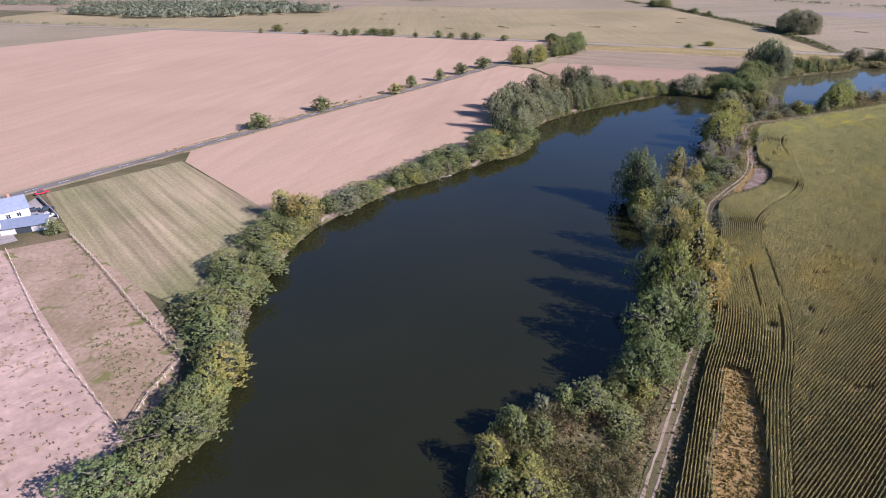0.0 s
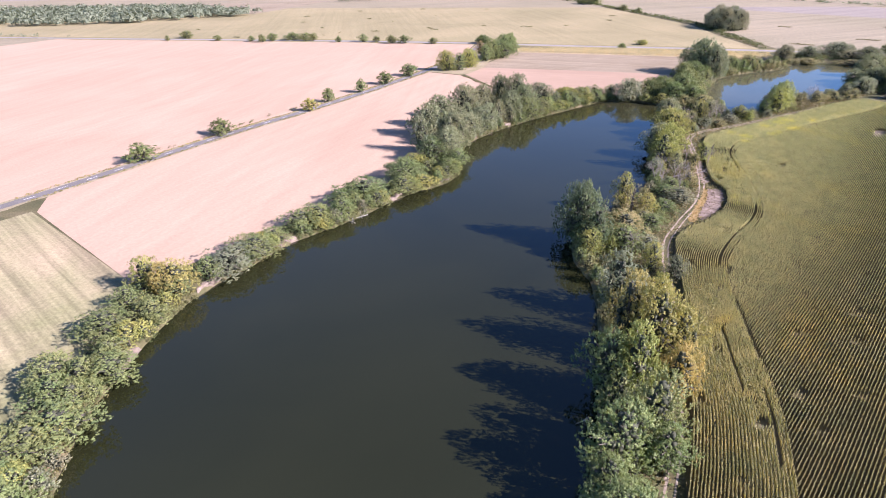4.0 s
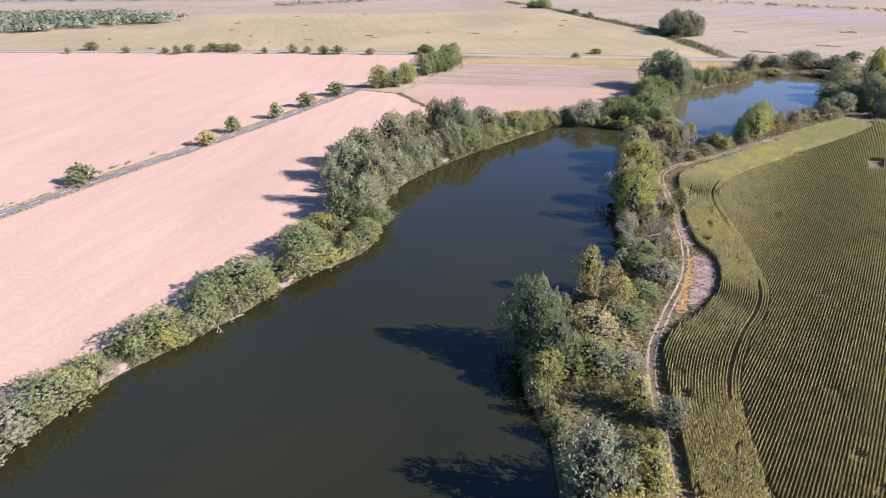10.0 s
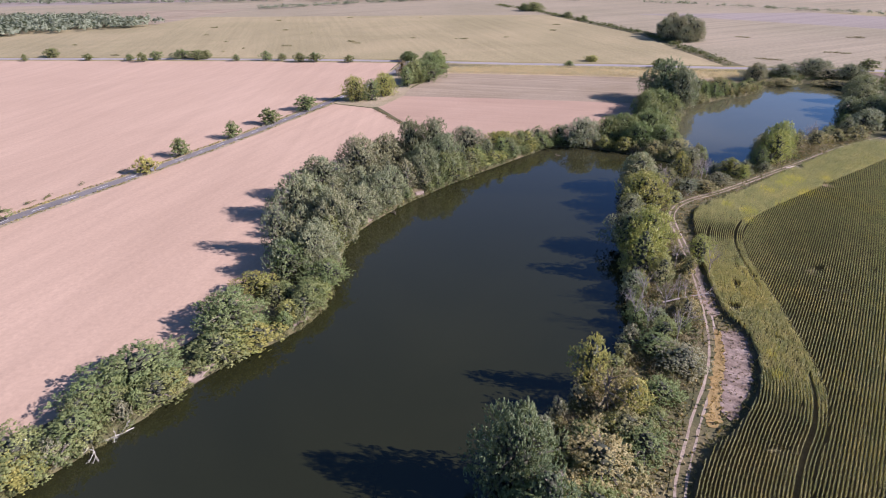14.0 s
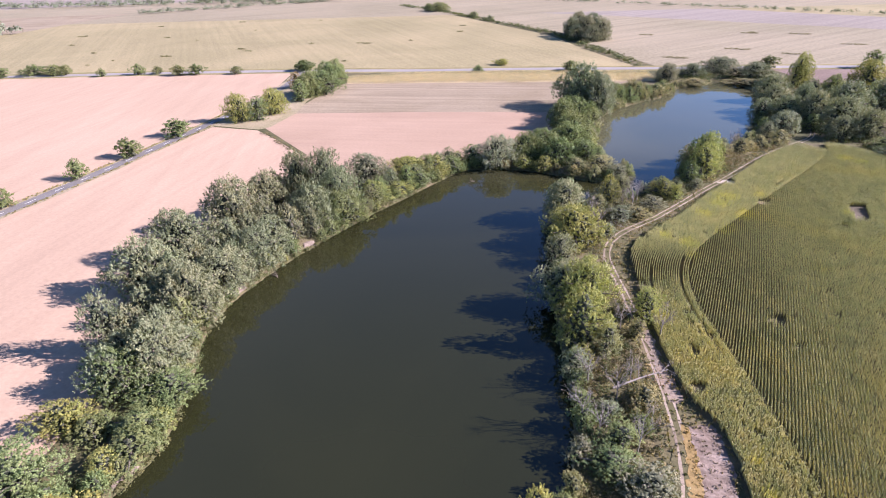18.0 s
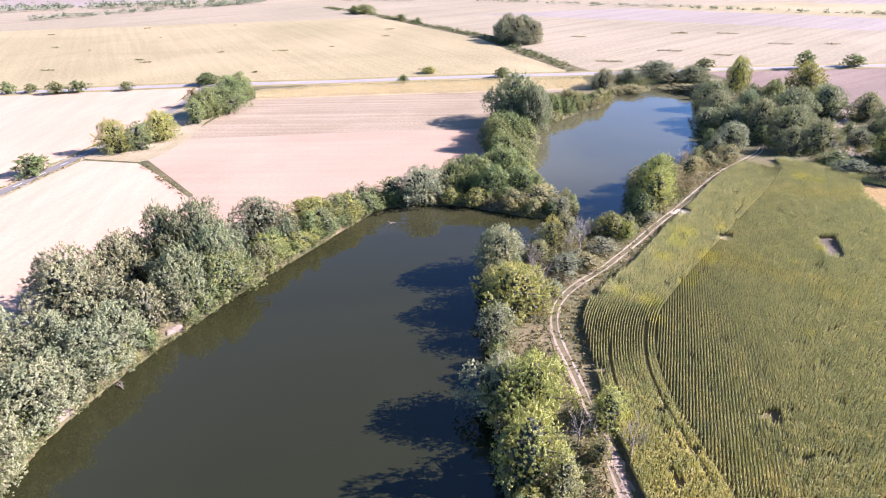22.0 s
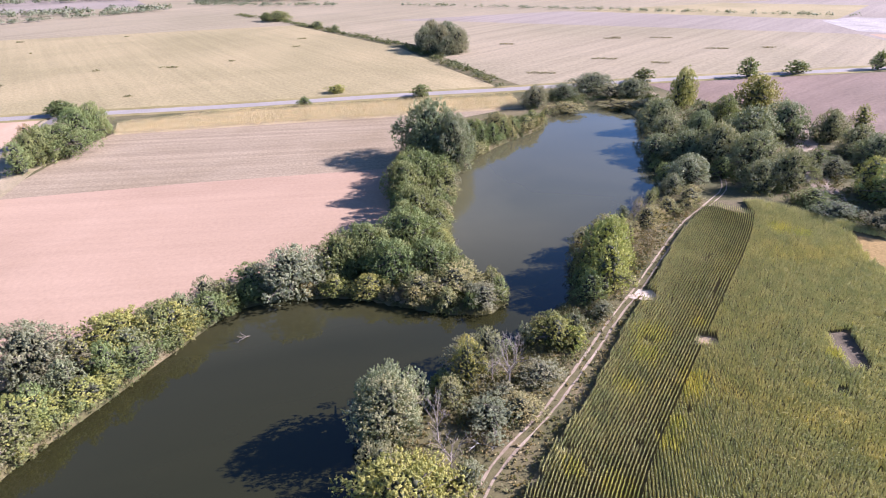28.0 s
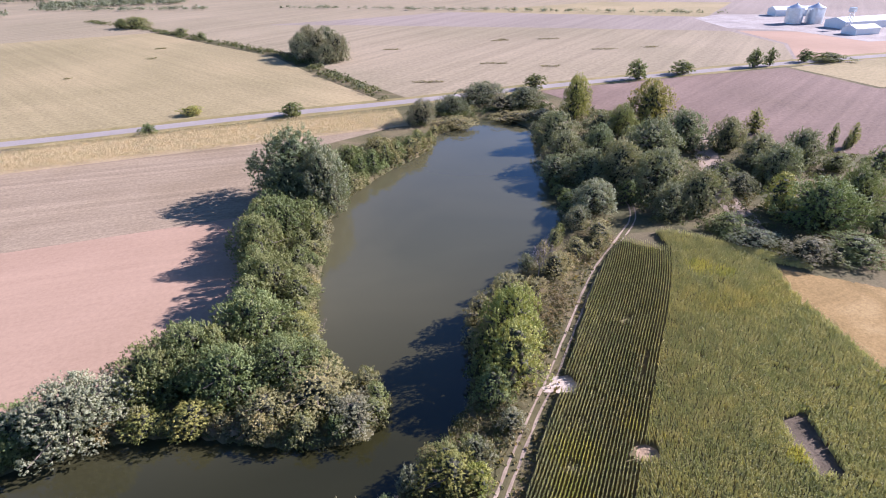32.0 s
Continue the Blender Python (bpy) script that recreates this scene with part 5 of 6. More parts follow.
undergrowth("undergrowth_north", [(160, 338), (180, 345), (206, 348), (235, 340), (245, 370), (215, 378), (180, 370), (165, 355)], 0.3, GREENS, 0.8, 1.8, "low thicket at the far end of the lake", 7, 30, 0.6)
undergrowth("hedge", [(168, 396), (176, 396), (172, 480), (166, 570), (118, 720), (72, 861), (18, 975), (8, 970), (60, 858), (106, 718), (154, 570), (160, 480)], 0.10, [(0.10, 0.115, 0.05), (0.14, 0.145, 0.06)], 1.0, 2.2, "overgrown hedge between two far fields", 8, 24, 1.0)
for k, (a, c) in enumerate((((-142, 156), (-130, 180)), ((-170, 88), (-160, 104)), ((-151, 132), (-144, 148)))):
    undergrowth("roadside_hedge", [(a[0] - 4.6, a[1]), (c[0] - 4.6, c[1]), (c[0] - 2.8, c[1]), (a[0] - 2.8, a[1])], 0.4, [(0.17, 0.165, 0.08)], 0.5, 0.9, "low scrubby hedge beside the country road", 90 + k, 30, 0.35)
# haze is put into the leaf colour of the far wood and tree rows
undergrowth("far_wood", [(-860, 597), (-646, 545), (-542, 590), (-415, 690), (-425, 720), (-620, 770), (-840, 750)], 0.012, [(0.17, 0.19, 0.145), (0.20, 0.22, 0.17)], 5.0, 9.0, "far wood of round trees, haze greyed into their leaves", 9, 60, 3.2)
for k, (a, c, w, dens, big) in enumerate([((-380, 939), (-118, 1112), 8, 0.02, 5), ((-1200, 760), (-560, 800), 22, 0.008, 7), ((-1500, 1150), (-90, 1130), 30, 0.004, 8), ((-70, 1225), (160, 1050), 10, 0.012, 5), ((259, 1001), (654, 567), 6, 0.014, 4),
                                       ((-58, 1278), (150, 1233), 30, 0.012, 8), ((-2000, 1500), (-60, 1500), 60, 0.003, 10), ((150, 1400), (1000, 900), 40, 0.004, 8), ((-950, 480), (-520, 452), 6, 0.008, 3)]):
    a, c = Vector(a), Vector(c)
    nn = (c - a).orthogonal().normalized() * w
    # leaf green lightened again for the haze
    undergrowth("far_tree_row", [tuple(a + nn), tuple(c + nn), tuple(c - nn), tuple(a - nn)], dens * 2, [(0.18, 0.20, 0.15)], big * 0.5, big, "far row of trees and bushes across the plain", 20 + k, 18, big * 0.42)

# ---- dry corn strip by the main road ----
def dry_corn():
    rs = np.random.RandomState(31)
    strip = np.array([(-29, 391), (-27, 372), (40, 364), (103, 355), (161, 348), (166, 374), (100, 387), (20, 396)], float)
    u, v = np.meshgrid(np.arange(-40, 180, 0.34), np.arange(340, 400, 0.9))
    p = np.column_stack([u.ravel(), v.ravel() - 0.13 * u.ravel() + 0.0])
    p = p[signed(p, strip) < 0] + rs.normal(0, 0.05, (int((signed(p, strip) < 0).sum()), 2))
    c = np.column_stack([np.repeat(p, 3, 0), np.tile([0.7, 1.2, 1.7], len(p)) + rs.uniform(-0.25, 0.25, 3 * len(p))])
    d = np.column_stack([rs.normal(0, 1, (len(c), 2)), rs.uniform(0.1, 1.0, len(c))])
    d /= np.linalg.norm(d, axis=1)[:, None]
    vv, f, _ = leaf_quads(rs, c, d, 0.42, 0.4)
    ob = new("dry_corn", mesh_np("dry_corn", vv, f, M_LEAF))
    ob.color = (0.58, 0.48, 0.33, 1)
    tagged(ob, "strip of dry yellow corn beside the main road", "corn", kind="stuff")
    sheet("corn_soil", [tuple(q) for q in strip], 0.03, M_DRYCORN, "straw-littered soil under the dry corn", "field")


dry_corn()

# ---- bare patches ----
def patch(points, mat, label):
    rs = np.random.RandomState(len(points))
    line = smooth(points, 0.7, True)
    line = line + rs.normal(0, 0.25, line.shape)
    sheet("bare_patch", [tuple(p) for p in line], 0.05, mat, label, "ground")


SAND_GAP = [(51.2, 79.9), (54.2, 80.6), (55.8, 79.8), (54.4, 72), (51.2, 64.2), (47.3, 58), (44.6, 54.6), (43.2, 57), (47.4, 68.4), (50, 75.5)]
patch(SAND_GAP, soil("pink_sand", (0.17, 0.12, 0.09), (0.25, 0.185, 0.145), (0.36, 0.275, 0.225), 0.35, 1.6, [(-60, 1.2)], 0.5), "bare pinkish sandy patch inside the bend of the corn")
ORANGE_STRIP = [(50.6, 81), (50.7, 77), (47.6, 67.5), (43.2, 57.5), (42, 53.5), (39.4, 53.5), (43.3, 62.6), (47.6, 72.7)]
patch(ORANGE_STRIP, M_ORANGE, "strip of dry orange grass between track and sand")
patch([(51.2, 86), (53.6, 87), (54.2, 96), (56.4, 110), (55.6, 112), (53.4, 102), (52, 94)], soil("trodden_stubble", (0.22, 0.165, 0.12), (0.30, 0.225, 0.17), (0.37, 0.28, 0.215), 0.3, 1.5), "trodden pinkish stubble beside the farm track")
patch([(112, 184.5), (115, 186.6), (118, 185.8), (118.6, 183.4), (116.5, 181.8), (114.5, 183.2)], soil("white_sand", (0.42, 0.34, 0.27), (0.56, 0.46, 0.375), (0.66, 0.56, 0.47), 0.25, 1.5), "white sandy patch beside the farm track")
patch([(115.8, 166.6), (118.4, 164.8), (119.3, 167), (117, 168.3)], M_PADDOCK, "small bare gap in the corn")
patch([(22, -47), (26, -48.5), (26, -60), (23, -80), (16, -84), (16.5, -72), (20, -60)], M_ORANGE, "dry grass gap in the corn")
patch([(136, 151.5), (139.5, 150.5), (145.5, 160), (141, 161)], M_HOLE, "bare earth gap in the corn")
patch([(184, 191), (196, 176), (205, 160), (190, 150), (169, 160), (174, 173), (178, 183)], M_ORANGE, "dry yellow grass patch beside the corn")
patch([(196, 200), (206, 212), (212, 222), (222, 230), (236, 244), (244, 256), (258, 270), (266, 280), (258, 284), (244, 268), (230, 252), (214, 236), (204, 222), (196, 208)], M_DIRT, "pale dirt clearing in the wood")


# ---- farmhouse ----
M_WALL = plain("white_render", (0.52, 0.50, 0.47), 0.8, scale=0.7, spread=0.08)
M_ROOF = plain("blue_grey_roofing", (0.22, 0.255, 0.32), 0.6, scale=0.8, spread=0.15)
M_GLASS = plain("dark_glass_and_doorway", (0.04, 0.05, 0.06), 0.1, spread=0.1)
M_STEEL = plain("pale_galvanised_steel", (0.62, 0.65, 0.68), 0.35, 0.7, scale=0.5, spread=0.12)
M_SHEET = plain("white_sheet_metal", (0.78, 0.78, 0.77), 0.5, scale=0.2, spread=0.06)
M_WOOD = plain("weathered_fence_wood", (0.52, 0.43, 0.32), 0.85, scale=4)
M_PAVE = soil("yard_paving", (0.28, 0.25, 0.23), (0.36, 0.32, 0.29), (0.43, 0.39, 0.36), 0.05, 0.6)
M_TYRE = plain("black_rubber", (0.03, 0.03, 0.03), 0.8)
PAINT = {"grey": plain("grey_car_paint", (0.30, 0.31, 0.33), 0.25, 0.3, spread=0.05), "dark": plain("dark_car_paint", (0.05, 0.055, 0.07), 0.25, 0.3, spread=0.05), "white": plain("white_car_paint", (0.75, 0.75, 0.74), 0.3, spread=0.04), "red": plain("red_car_paint", (0.5, 0.03, 0.03), 0.25, spread=0.05)}


def gabled(parent, w, d, eaves, ridge, wall_mat, roof_mat, over=0.35):
    """Walls with gables along y and a two-sided roof."""
    bm = bmesh.new()
    v = [bm.verts.new(p) for p in ((-w / 2, -d / 2, -0.3), (w / 2, -d / 2, -0.3), (w / 2, -d / 2, eaves), (0, -d / 2, ridge), (-w / 2, -d / 2, eaves),
                                   (-w / 2, d / 2, -0.3), (w / 2, d / 2, -0.3), (w / 2, d / 2, eaves), (0, d / 2, ridge), (-w / 2, d / 2, eaves))]
    for f in ((0, 1, 2, 3, 4), (9, 8, 7, 6, 5), (1, 6, 7, 2), (5, 0, 4, 9)):
        bm.faces.new([v[i] for i in f])
    part("wall", bm, wall_mat, parent)
    slope = (ridge - eaves) / (w / 2)
    for s in (-1, 1):
        bm = bmesh.new()
        top, low = ridge + 0.12, eaves - slope * over + 0.12
        q = [(0, -d / 2 - over, top), (s * (w / 2 + over), -d / 2 - over, low), (s * (w / 2 + over), d / 2 + over, low), (0, d / 2 + over, top)]
        a = [bm.verts.new(p) for p in q]
        c = [bm.verts.new((x, y, z - 0.12)) for x, y, z in q]
        bm.faces.new(a), bm.faces.new(c[::-1])
        for i in range(4):
            bm.faces.new((a[i], c[i], c[(i + 1) % 4], a[(i + 1) % 4]))
        bmesh.ops.recalc_face_normals(bm, faces=bm.faces[:])
        part("roof", bm, roof_mat, parent)


def window(parent, x, y, z, w, h, nx, ny):
    """A window on a wall that faces (nx, ny)."""
    m = Matrix.Translation((x, y, z)) @ Matrix.Rotation(math.atan2(nx, -ny), 4, "Z")
    bm = bmesh.new()
    for lo, hi in (((-w / 2 - 0.08, -0.06, -h / 2 - 0.08), (-w / 2, 0.02, h / 2 + 0.08)), ((w / 2, -0.06, -h / 2 - 0.08), (w / 2 + 0.08, 0.02, h / 2 + 0.08)),
                   ((-w / 2, -0.06, -h / 2 - 0.08), (w / 2, 0.02, -h / 2)), ((-w / 2, -0.06, h / 2), (w / 2, 0.02, h / 2 + 0.08)), ((-0.03, -0.05, -h / 2), (0.03, 0.02, h / 2))):
        box(bm, lo, hi, m)
    fr = part("window", bm, M_SHEET, parent)
    bm = bmesh.new()
    box(bm, (-w / 2, -0.03, -h / 2), (w / 2, 0.0, h / 2), m)
    part("pane", bm, M_GLASS, fr)


house = tagged(new("house"), "white farmhouse with a blue-grey gabled roof beside the road", "house")
house.matrix_world = pose(-187, -28, 0, 0, 0, -32)
gabled(house, 9.0, 12.0, 3.4, 6.2, M_WALL, M_ROOF)
for wx, wy, wz, nx, ny in ((4.52, -3, 1.7, 1, 0), (4.52, 3, 1.7, 1, 0), (-2, -6.02, 1.7, 0, -1), (2, -6.02, 1.7, 0, -1), (0, -6.02, 4.4, 0, -1), (4.52, 0.2, 1.7, 1, 0)):
    window(house, wx, wy, wz, 1.1, 1.3, nx, ny)
bm = bmesh.new()
box(bm, (-1.9, 2.0, 4.8), (-1.2, 2.7, 7.2))
part("chimney", bm, plain("chimney_brick", (0.42, 0.2, 0.14), 0.9), house)

shed = tagged(new("shed"), "low white shed with a blue-grey lean-to roof", "shed")
shed.matrix_world = pose(-172.5, -33.5, 0, 0, 0, 38)
bm = bmesh.new()
box(bm, (-6, -2.2, -0.2), (6, 2.2, 2.4))
part("wall", bm, M_WALL, shed)
bm = bmesh.new()
box(bm, (-6.5, -3.0, -0.07), (6.5, 3.0, 0.07), Matrix.Translation((0, -0.1, 2.75)) @ Matrix.Rotation(radians(9), 4, "X"))
part("roof", bm, M_ROOF, shed, "sloping blue-grey sheet roof")
# closed panel whose dark colour stands for the shade inside an open doorway
bm = bmesh.new()
box(bm, (-2, -2.28, 0), (2, -2.18, 2.0))
part("door", bm, M_GLASS, shed, "dark panel for the shade of an open doorway")

annexe = tagged(new("annexe"), "small white outbuilding with a pale roof", "outbuilding")
annexe.matrix_world = pose(-179.5, -37.5, 0, 0, 0, 38)
gabled(annexe, 5.0, 6.0, 2.5, 4.0, M_WALL, M_SHEET)
window(annexe, 0, -3.02, 1.4, 1.0, 1.1, 0, -1)
sheet("yard", [(-193, -13), (-171, -24), (-166, -31), (-176, -36), (-190, -22)], 0.1, M_PAVE, "pale paved farmyard", "yard")
sheet("yard_front", [(-176, -36), (-168, -40), (-173, -47), (-186, -40), (-186, -32)], 0.1, M_PAVE, "pale trodden yard before the outbuildings", "yard")

yard_wall = tagged(new("yard_wall"), "low grey boundary wall along the farmyard", "wall")
yard_wall.matrix_world = pose(-181, -18.5, 0, 0, 0, -28)
for k in range(6):
    bm = bmesh.new()
    box(bm, (-12 + 4 * k, -0.12, -0.3), (-8.05 + 4 * k, 0.12, 1.3))
    part("panel", bm, plain("grey_concrete", (0.3, 0.29, 0.28), 0.9) if k == 0 else yard_wall.children[0].data.materials[0], yard_wall)


def car(x, y, turn, paint, label):
    c = tagged(new("car"), label, "car", "cars parked at the farm")
    c.matrix_world = pose(x, y, 0.02, 0, 0, turn)
    bm = bmesh.new()
    box(bm, (-2.1, -0.85, 0.35), (2.1, 0.85, 0.85))
    bmesh.ops.bevel(bm, geom=bm.edges[:], offset=0.12, segments=2, affect="EDGES")
    part("body", bm, PAINT[paint], c)
    bm = bmesh.new()
    r = box(bm, (-1.3, -0.78, 0.82), (1.0, 0.78, 1.42))
    for v in r:
        if v.co.z > 1.2:
            v.co.x *= 0.72
            v.co.y *= 0.82
    part("cabin", bm, M_GLASS, c, "dark glazed cabin")
    bm = bmesh.new()
    box(bm, (-0.95, -0.62, 1.42), (0.72, 0.62, 1.46))
    part("roof", bm, PAINT[paint], c)
    for wx in (-1.3, 1.3):
        for wy in (-0.78, 0.78):
            bm = bmesh.new()
            rod(bm, (wx, wy - 0.1, 0.32), (wx, wy + 0.1, 0.32), 0.32, 0.32, 14)
            part("wheel", bm, M_TYRE, c)


car(-182.5, -22.5, 60, "dark", "dark car parked in the farmyard")
car(-179, -20.5, 60, "dark", "dark car parked by the yard wall")
car(-177.5, -26, 55, "grey", "grey car parked in the farmyard")
car(-174, -24.5, 55, "white", "white car parked by the yard wall")
car(-194, -9.5, 64, "red", "red car parked at the roadside")


# ---- fences ----
def fence(points, step, label, rails=2, tall=1.2):
    f = tagged(new("fence"), label, "fence")
    pts = np.asarray(points, float)
    s = np.concatenate([[0], np.cumsum(np.linalg.norm(np.diff(pts, axis=0), axis=1))])
    stops = [(np.interp(u, s, pts[:, 0]), np.interp(u, s, pts[:, 1])) for u in np.arange(0, s[-1], step)]
    f.matrix_world = pose(*stops[0], 0)
    bm = bmesh.new()
    rod(bm, (0, 0, -0.3), (0, 0, tall), 0.11, 0.09, 6)
    first = part("post", bm, M_WOOD, f)
    for x, y in stops[1:]:
        p = new("post", first.data)
        p.parent = f
        p.location = (x - stops[0][0], y - stops[0][1], 0)
        p.rotation_euler = (radians(random.uniform(-5, 5)), radians(random.uniform(-5, 5)), 0)
    for (x0, y0), (x1, y1) in zip(stops, stops[1:]):
        for k in range(rails):
            bm = bmesh.new()
            zz = tall * (0.5 + 0.4 * k)
            o = Vector((*stops[0], 0))
            rod(bm, Vector((x0, y0, zz)) - o, Vector((x1, y1, zz + random.uniform(-0.06, 0.06))) - o, 0.05, 0.05, 4)
            part("rail", bm, M_WOOD, f)


fence([(-156, -33), (-139, -42), (-123, -51), (-106, -61), (-91, -69), (-83, -73)], 2.6, "pale wooden post fence between paddock and mown field")
fence([(-165, -46), (-142, -60), (-122, -72), (-107, -80), (-92, -87), (-80, -93)], 3.6, "thin pale post fence along the paddock", 1, 1.1)
fence([(-84, -74), (-83, -84), (-80, -93)], 2.4, "grey rail fence under the bank trees", 2, 1.1)

# ---- far farmyard ----
sheet("farmyard", [(548, 486), (575, 440), (560, 372), (640, 345), (720, 400), (700, 520), (640, 570), (590, 560)], 0.1, M_PAVE, "pale concrete farmyard far across the plain", "yard")


def silo(x, y, r, h):
    s = tagged(new("grain_silo"), "round steel grain silo with a conical roof", "silo", "grain silos")
    s.matrix_world = pose(x, y, 0)
    bm = bmesh.new()
    for k in range(8):
        rod(bm, (0, 0, h * k / 8), (0, 0, h * (k + 1) / 8 - 0.12), r, r, 28)
        rod(bm, (0, 0, h * (k + 1) / 8 - 0.12), (0, 0, h * (k + 1) / 8), r + 0.12, r + 0.12, 28)
    part("shell", bm, M_STEEL, s)
    bm = bmesh.new()
    rod(bm, (0, 0, h), (0, 0, h + r * 0.45), r + 0.2, 0.6, 28)
    part("roof", bm, M_STEEL, s)
    bm = bmesh.new()
    rod(bm, (0, 0, h + r * 0.45), (0, 0, h + r * 0.45 + 0.8), 0.6, 0.5, 12)
    part("cap", bm, M_STEEL, s)


silo(624, 474, 7.5, 14)
silo(640, 464, 7.5, 14)
for bx, by, bw, bd, e, rg, turn, text in ((650, 425, 22, 62, 6, 9, 75, "long white farm warehouse with a pale roof"), (600, 400, 14, 24, 5, 7.5, 75, "low white farm shed"), (690, 520, 18, 40, 6, 9, 60, "far white farm building")):
    w = tagged(new("warehouse"), text, "warehouse", "far farm buildings")
    w.matrix_world = pose(bx, by, 0, 0, 0, turn)
    gabled(w, bw, bd, e, rg, M_SHEET, M_SHEET)
    for k in range(4):
        window(w, bw / 2 + 0.05, -bd / 2 + bd * (k + 0.5) / 4, 2.2, 3.0, 3.2, 1, 0)
tower = tagged(new("elevator_tower"), "slim steel grain elevator tower beside the warehouse", "tower")
tower.matrix_world = pose(618, 420, 0)
for k in range(4):
    bm = bmesh.new()
    px, py = (-1.5, 1.5)[k % 2], (-1.5, 1.5)[k // 2]
    rod(bm, (px, py, -0.2), (px * 0.7, py * 0.7, 15), 0.3, 0.25, 6)
    part("leg", bm, M_STEEL, tower)
bm = bmesh.new()
box(bm, (-2.2, -2.2, 14.5), (2.2, 2.2, 18))
part("head", bm, M_STEEL, tower)

# ---- driftwood and litter of the banks ----
def snag(x, y, z, parts_n, length, seed, label, rise=0.3):
    rs = np.random.RandomState(seed)
    bm = bmesh.new()
    for _ in range(parts_n):
        a = rs.uniform(0, 6.28)
        twigs(bm, rs, Vector((0, 0, 0)), Vector((math.cos(a), math.sin(a), rise)).normalized(), length * rs.uniform(0.6, 1.0), 0.07, 2)
    ob = part("fallen_branch", bm, plain("bleached_wood", (0.45, 0.41, 0.36), 0.8) if seed == 61 else bpy.data.materials["bleached_wood"] if seed in (62, 65) else M_BARK)
    ob.matrix_world = pose(x, y, z)
    tagged(ob, label, "branch")


snag(-63.2, 42.2, -1.2, 3, 2.6, 61, "bleached branches poking out of the water", 0.25)
bm = bmesh.new()
rs_log = np.random.RandomState(66)
rod(bm, (-65.2, 42.3, -0.75), (-62.6, 44.2, -1.0), 0.24, 0.19, 7)
rod(bm, (-62.6, 44.2, -1.0), (-59.4, 47.6, -1.15), 0.19, 0.08, 7)
for at, way in (((-63.4, 43.6, -0.95), (-0.5, 0.5, 0.55)), ((-62.0, 44.8, -1.0), (0.8, -0.1, 0.3)), ((-60.8, 46, -1.05), (0.2, 0.8, 0.35)), ((-64.4, 42.9, -0.8), (0.3, -0.8, 0.2))):
    twigs(bm, rs_log, Vector(at), Vector(way).normalized(), 1.7, 0.08, 2)
tagged(part("fallen_tree", bm, bpy.data.materials["bleached_wood"]), "bleached fallen tree lying from the bank into the water", "fallen tree")
snag(2.5, -33.5, -1.2, 1, 2.6, 62, "bleached stick rising out of the water", 0.5)
snag(31.2, 199.6, -1.25, 2, 2.2, 63, "dead sticks poking out of the water", 0.25)
snag(-27, 139, -1.25, 3, 2.2, 64, "dead twigs in the shallow water", 0.3)
snag(67, 156, 0.1, 5, 2.0, 65, "heap of grey dead branches by the track", 0.4)
snag(84, 222, -1.2, 4, 2.0, 67, "grey dead willow twigs at the shore", 0.6)


# ---- dark gaps in the ripe fields ----
def crop_gaps(name, spots, along, colour, label, seed):
    """Short torn rows of darker growth."""
    rs = np.random.RandomState(seed)
    ps = []
    for x, y, n, gap in spots:
        for k in range(n):
            ps.append((x + along[0] * gap * k + rs.uniform(-0.4, 0.4), y + along[1] * gap * k + rs.uniform(-0.4, 0.4)))
    ps = np.repeat(np.array(ps), 26, 0)
    c = np.column_stack([ps + rs.normal(0, 0.9, ps.shape), rs.uniform(0.1, 1.0, len(ps))])
    d = np.column_stack([rs.normal(0, 0.5, (len(c), 2)), np.ones(len(c))])
    d /= np.linalg.norm(d, axis=1)[:, None]
    v, f, nn = leaf_quads(rs, c, d, 0.9, 0.5)
    ob = new(name, mesh_np(name, v, f, M_LEAF, True, nn))
    ob.color = colour
    tagged(ob, label, "weeds", kind="stuff")


rg = np.random.RandomState(77)
# dark clumps are added in place of holes in the ripe crop
crop_gaps("field_weeds", [(rg.uniform(-420, 120), rg.uniform(440, 800), rg.randint(1, 5), rg.uniform(1.6, 3.5)) for _ in range(24)], (0.95, -0.3), (0.17, 0.16, 0.075, 1), "dark leaf clumps standing in for torn gaps in the ripe field", 71)
crop_gaps("field_weeds_east", [(rg.uniform(200, 430), rg.uniform(420, 560), rg.randint(3, 8), 2.5) for _ in range(9)], (0.85, -0.5), (0.17, 0.15, 0.075, 1), "dark streaks of weeds in the tan field", 72)


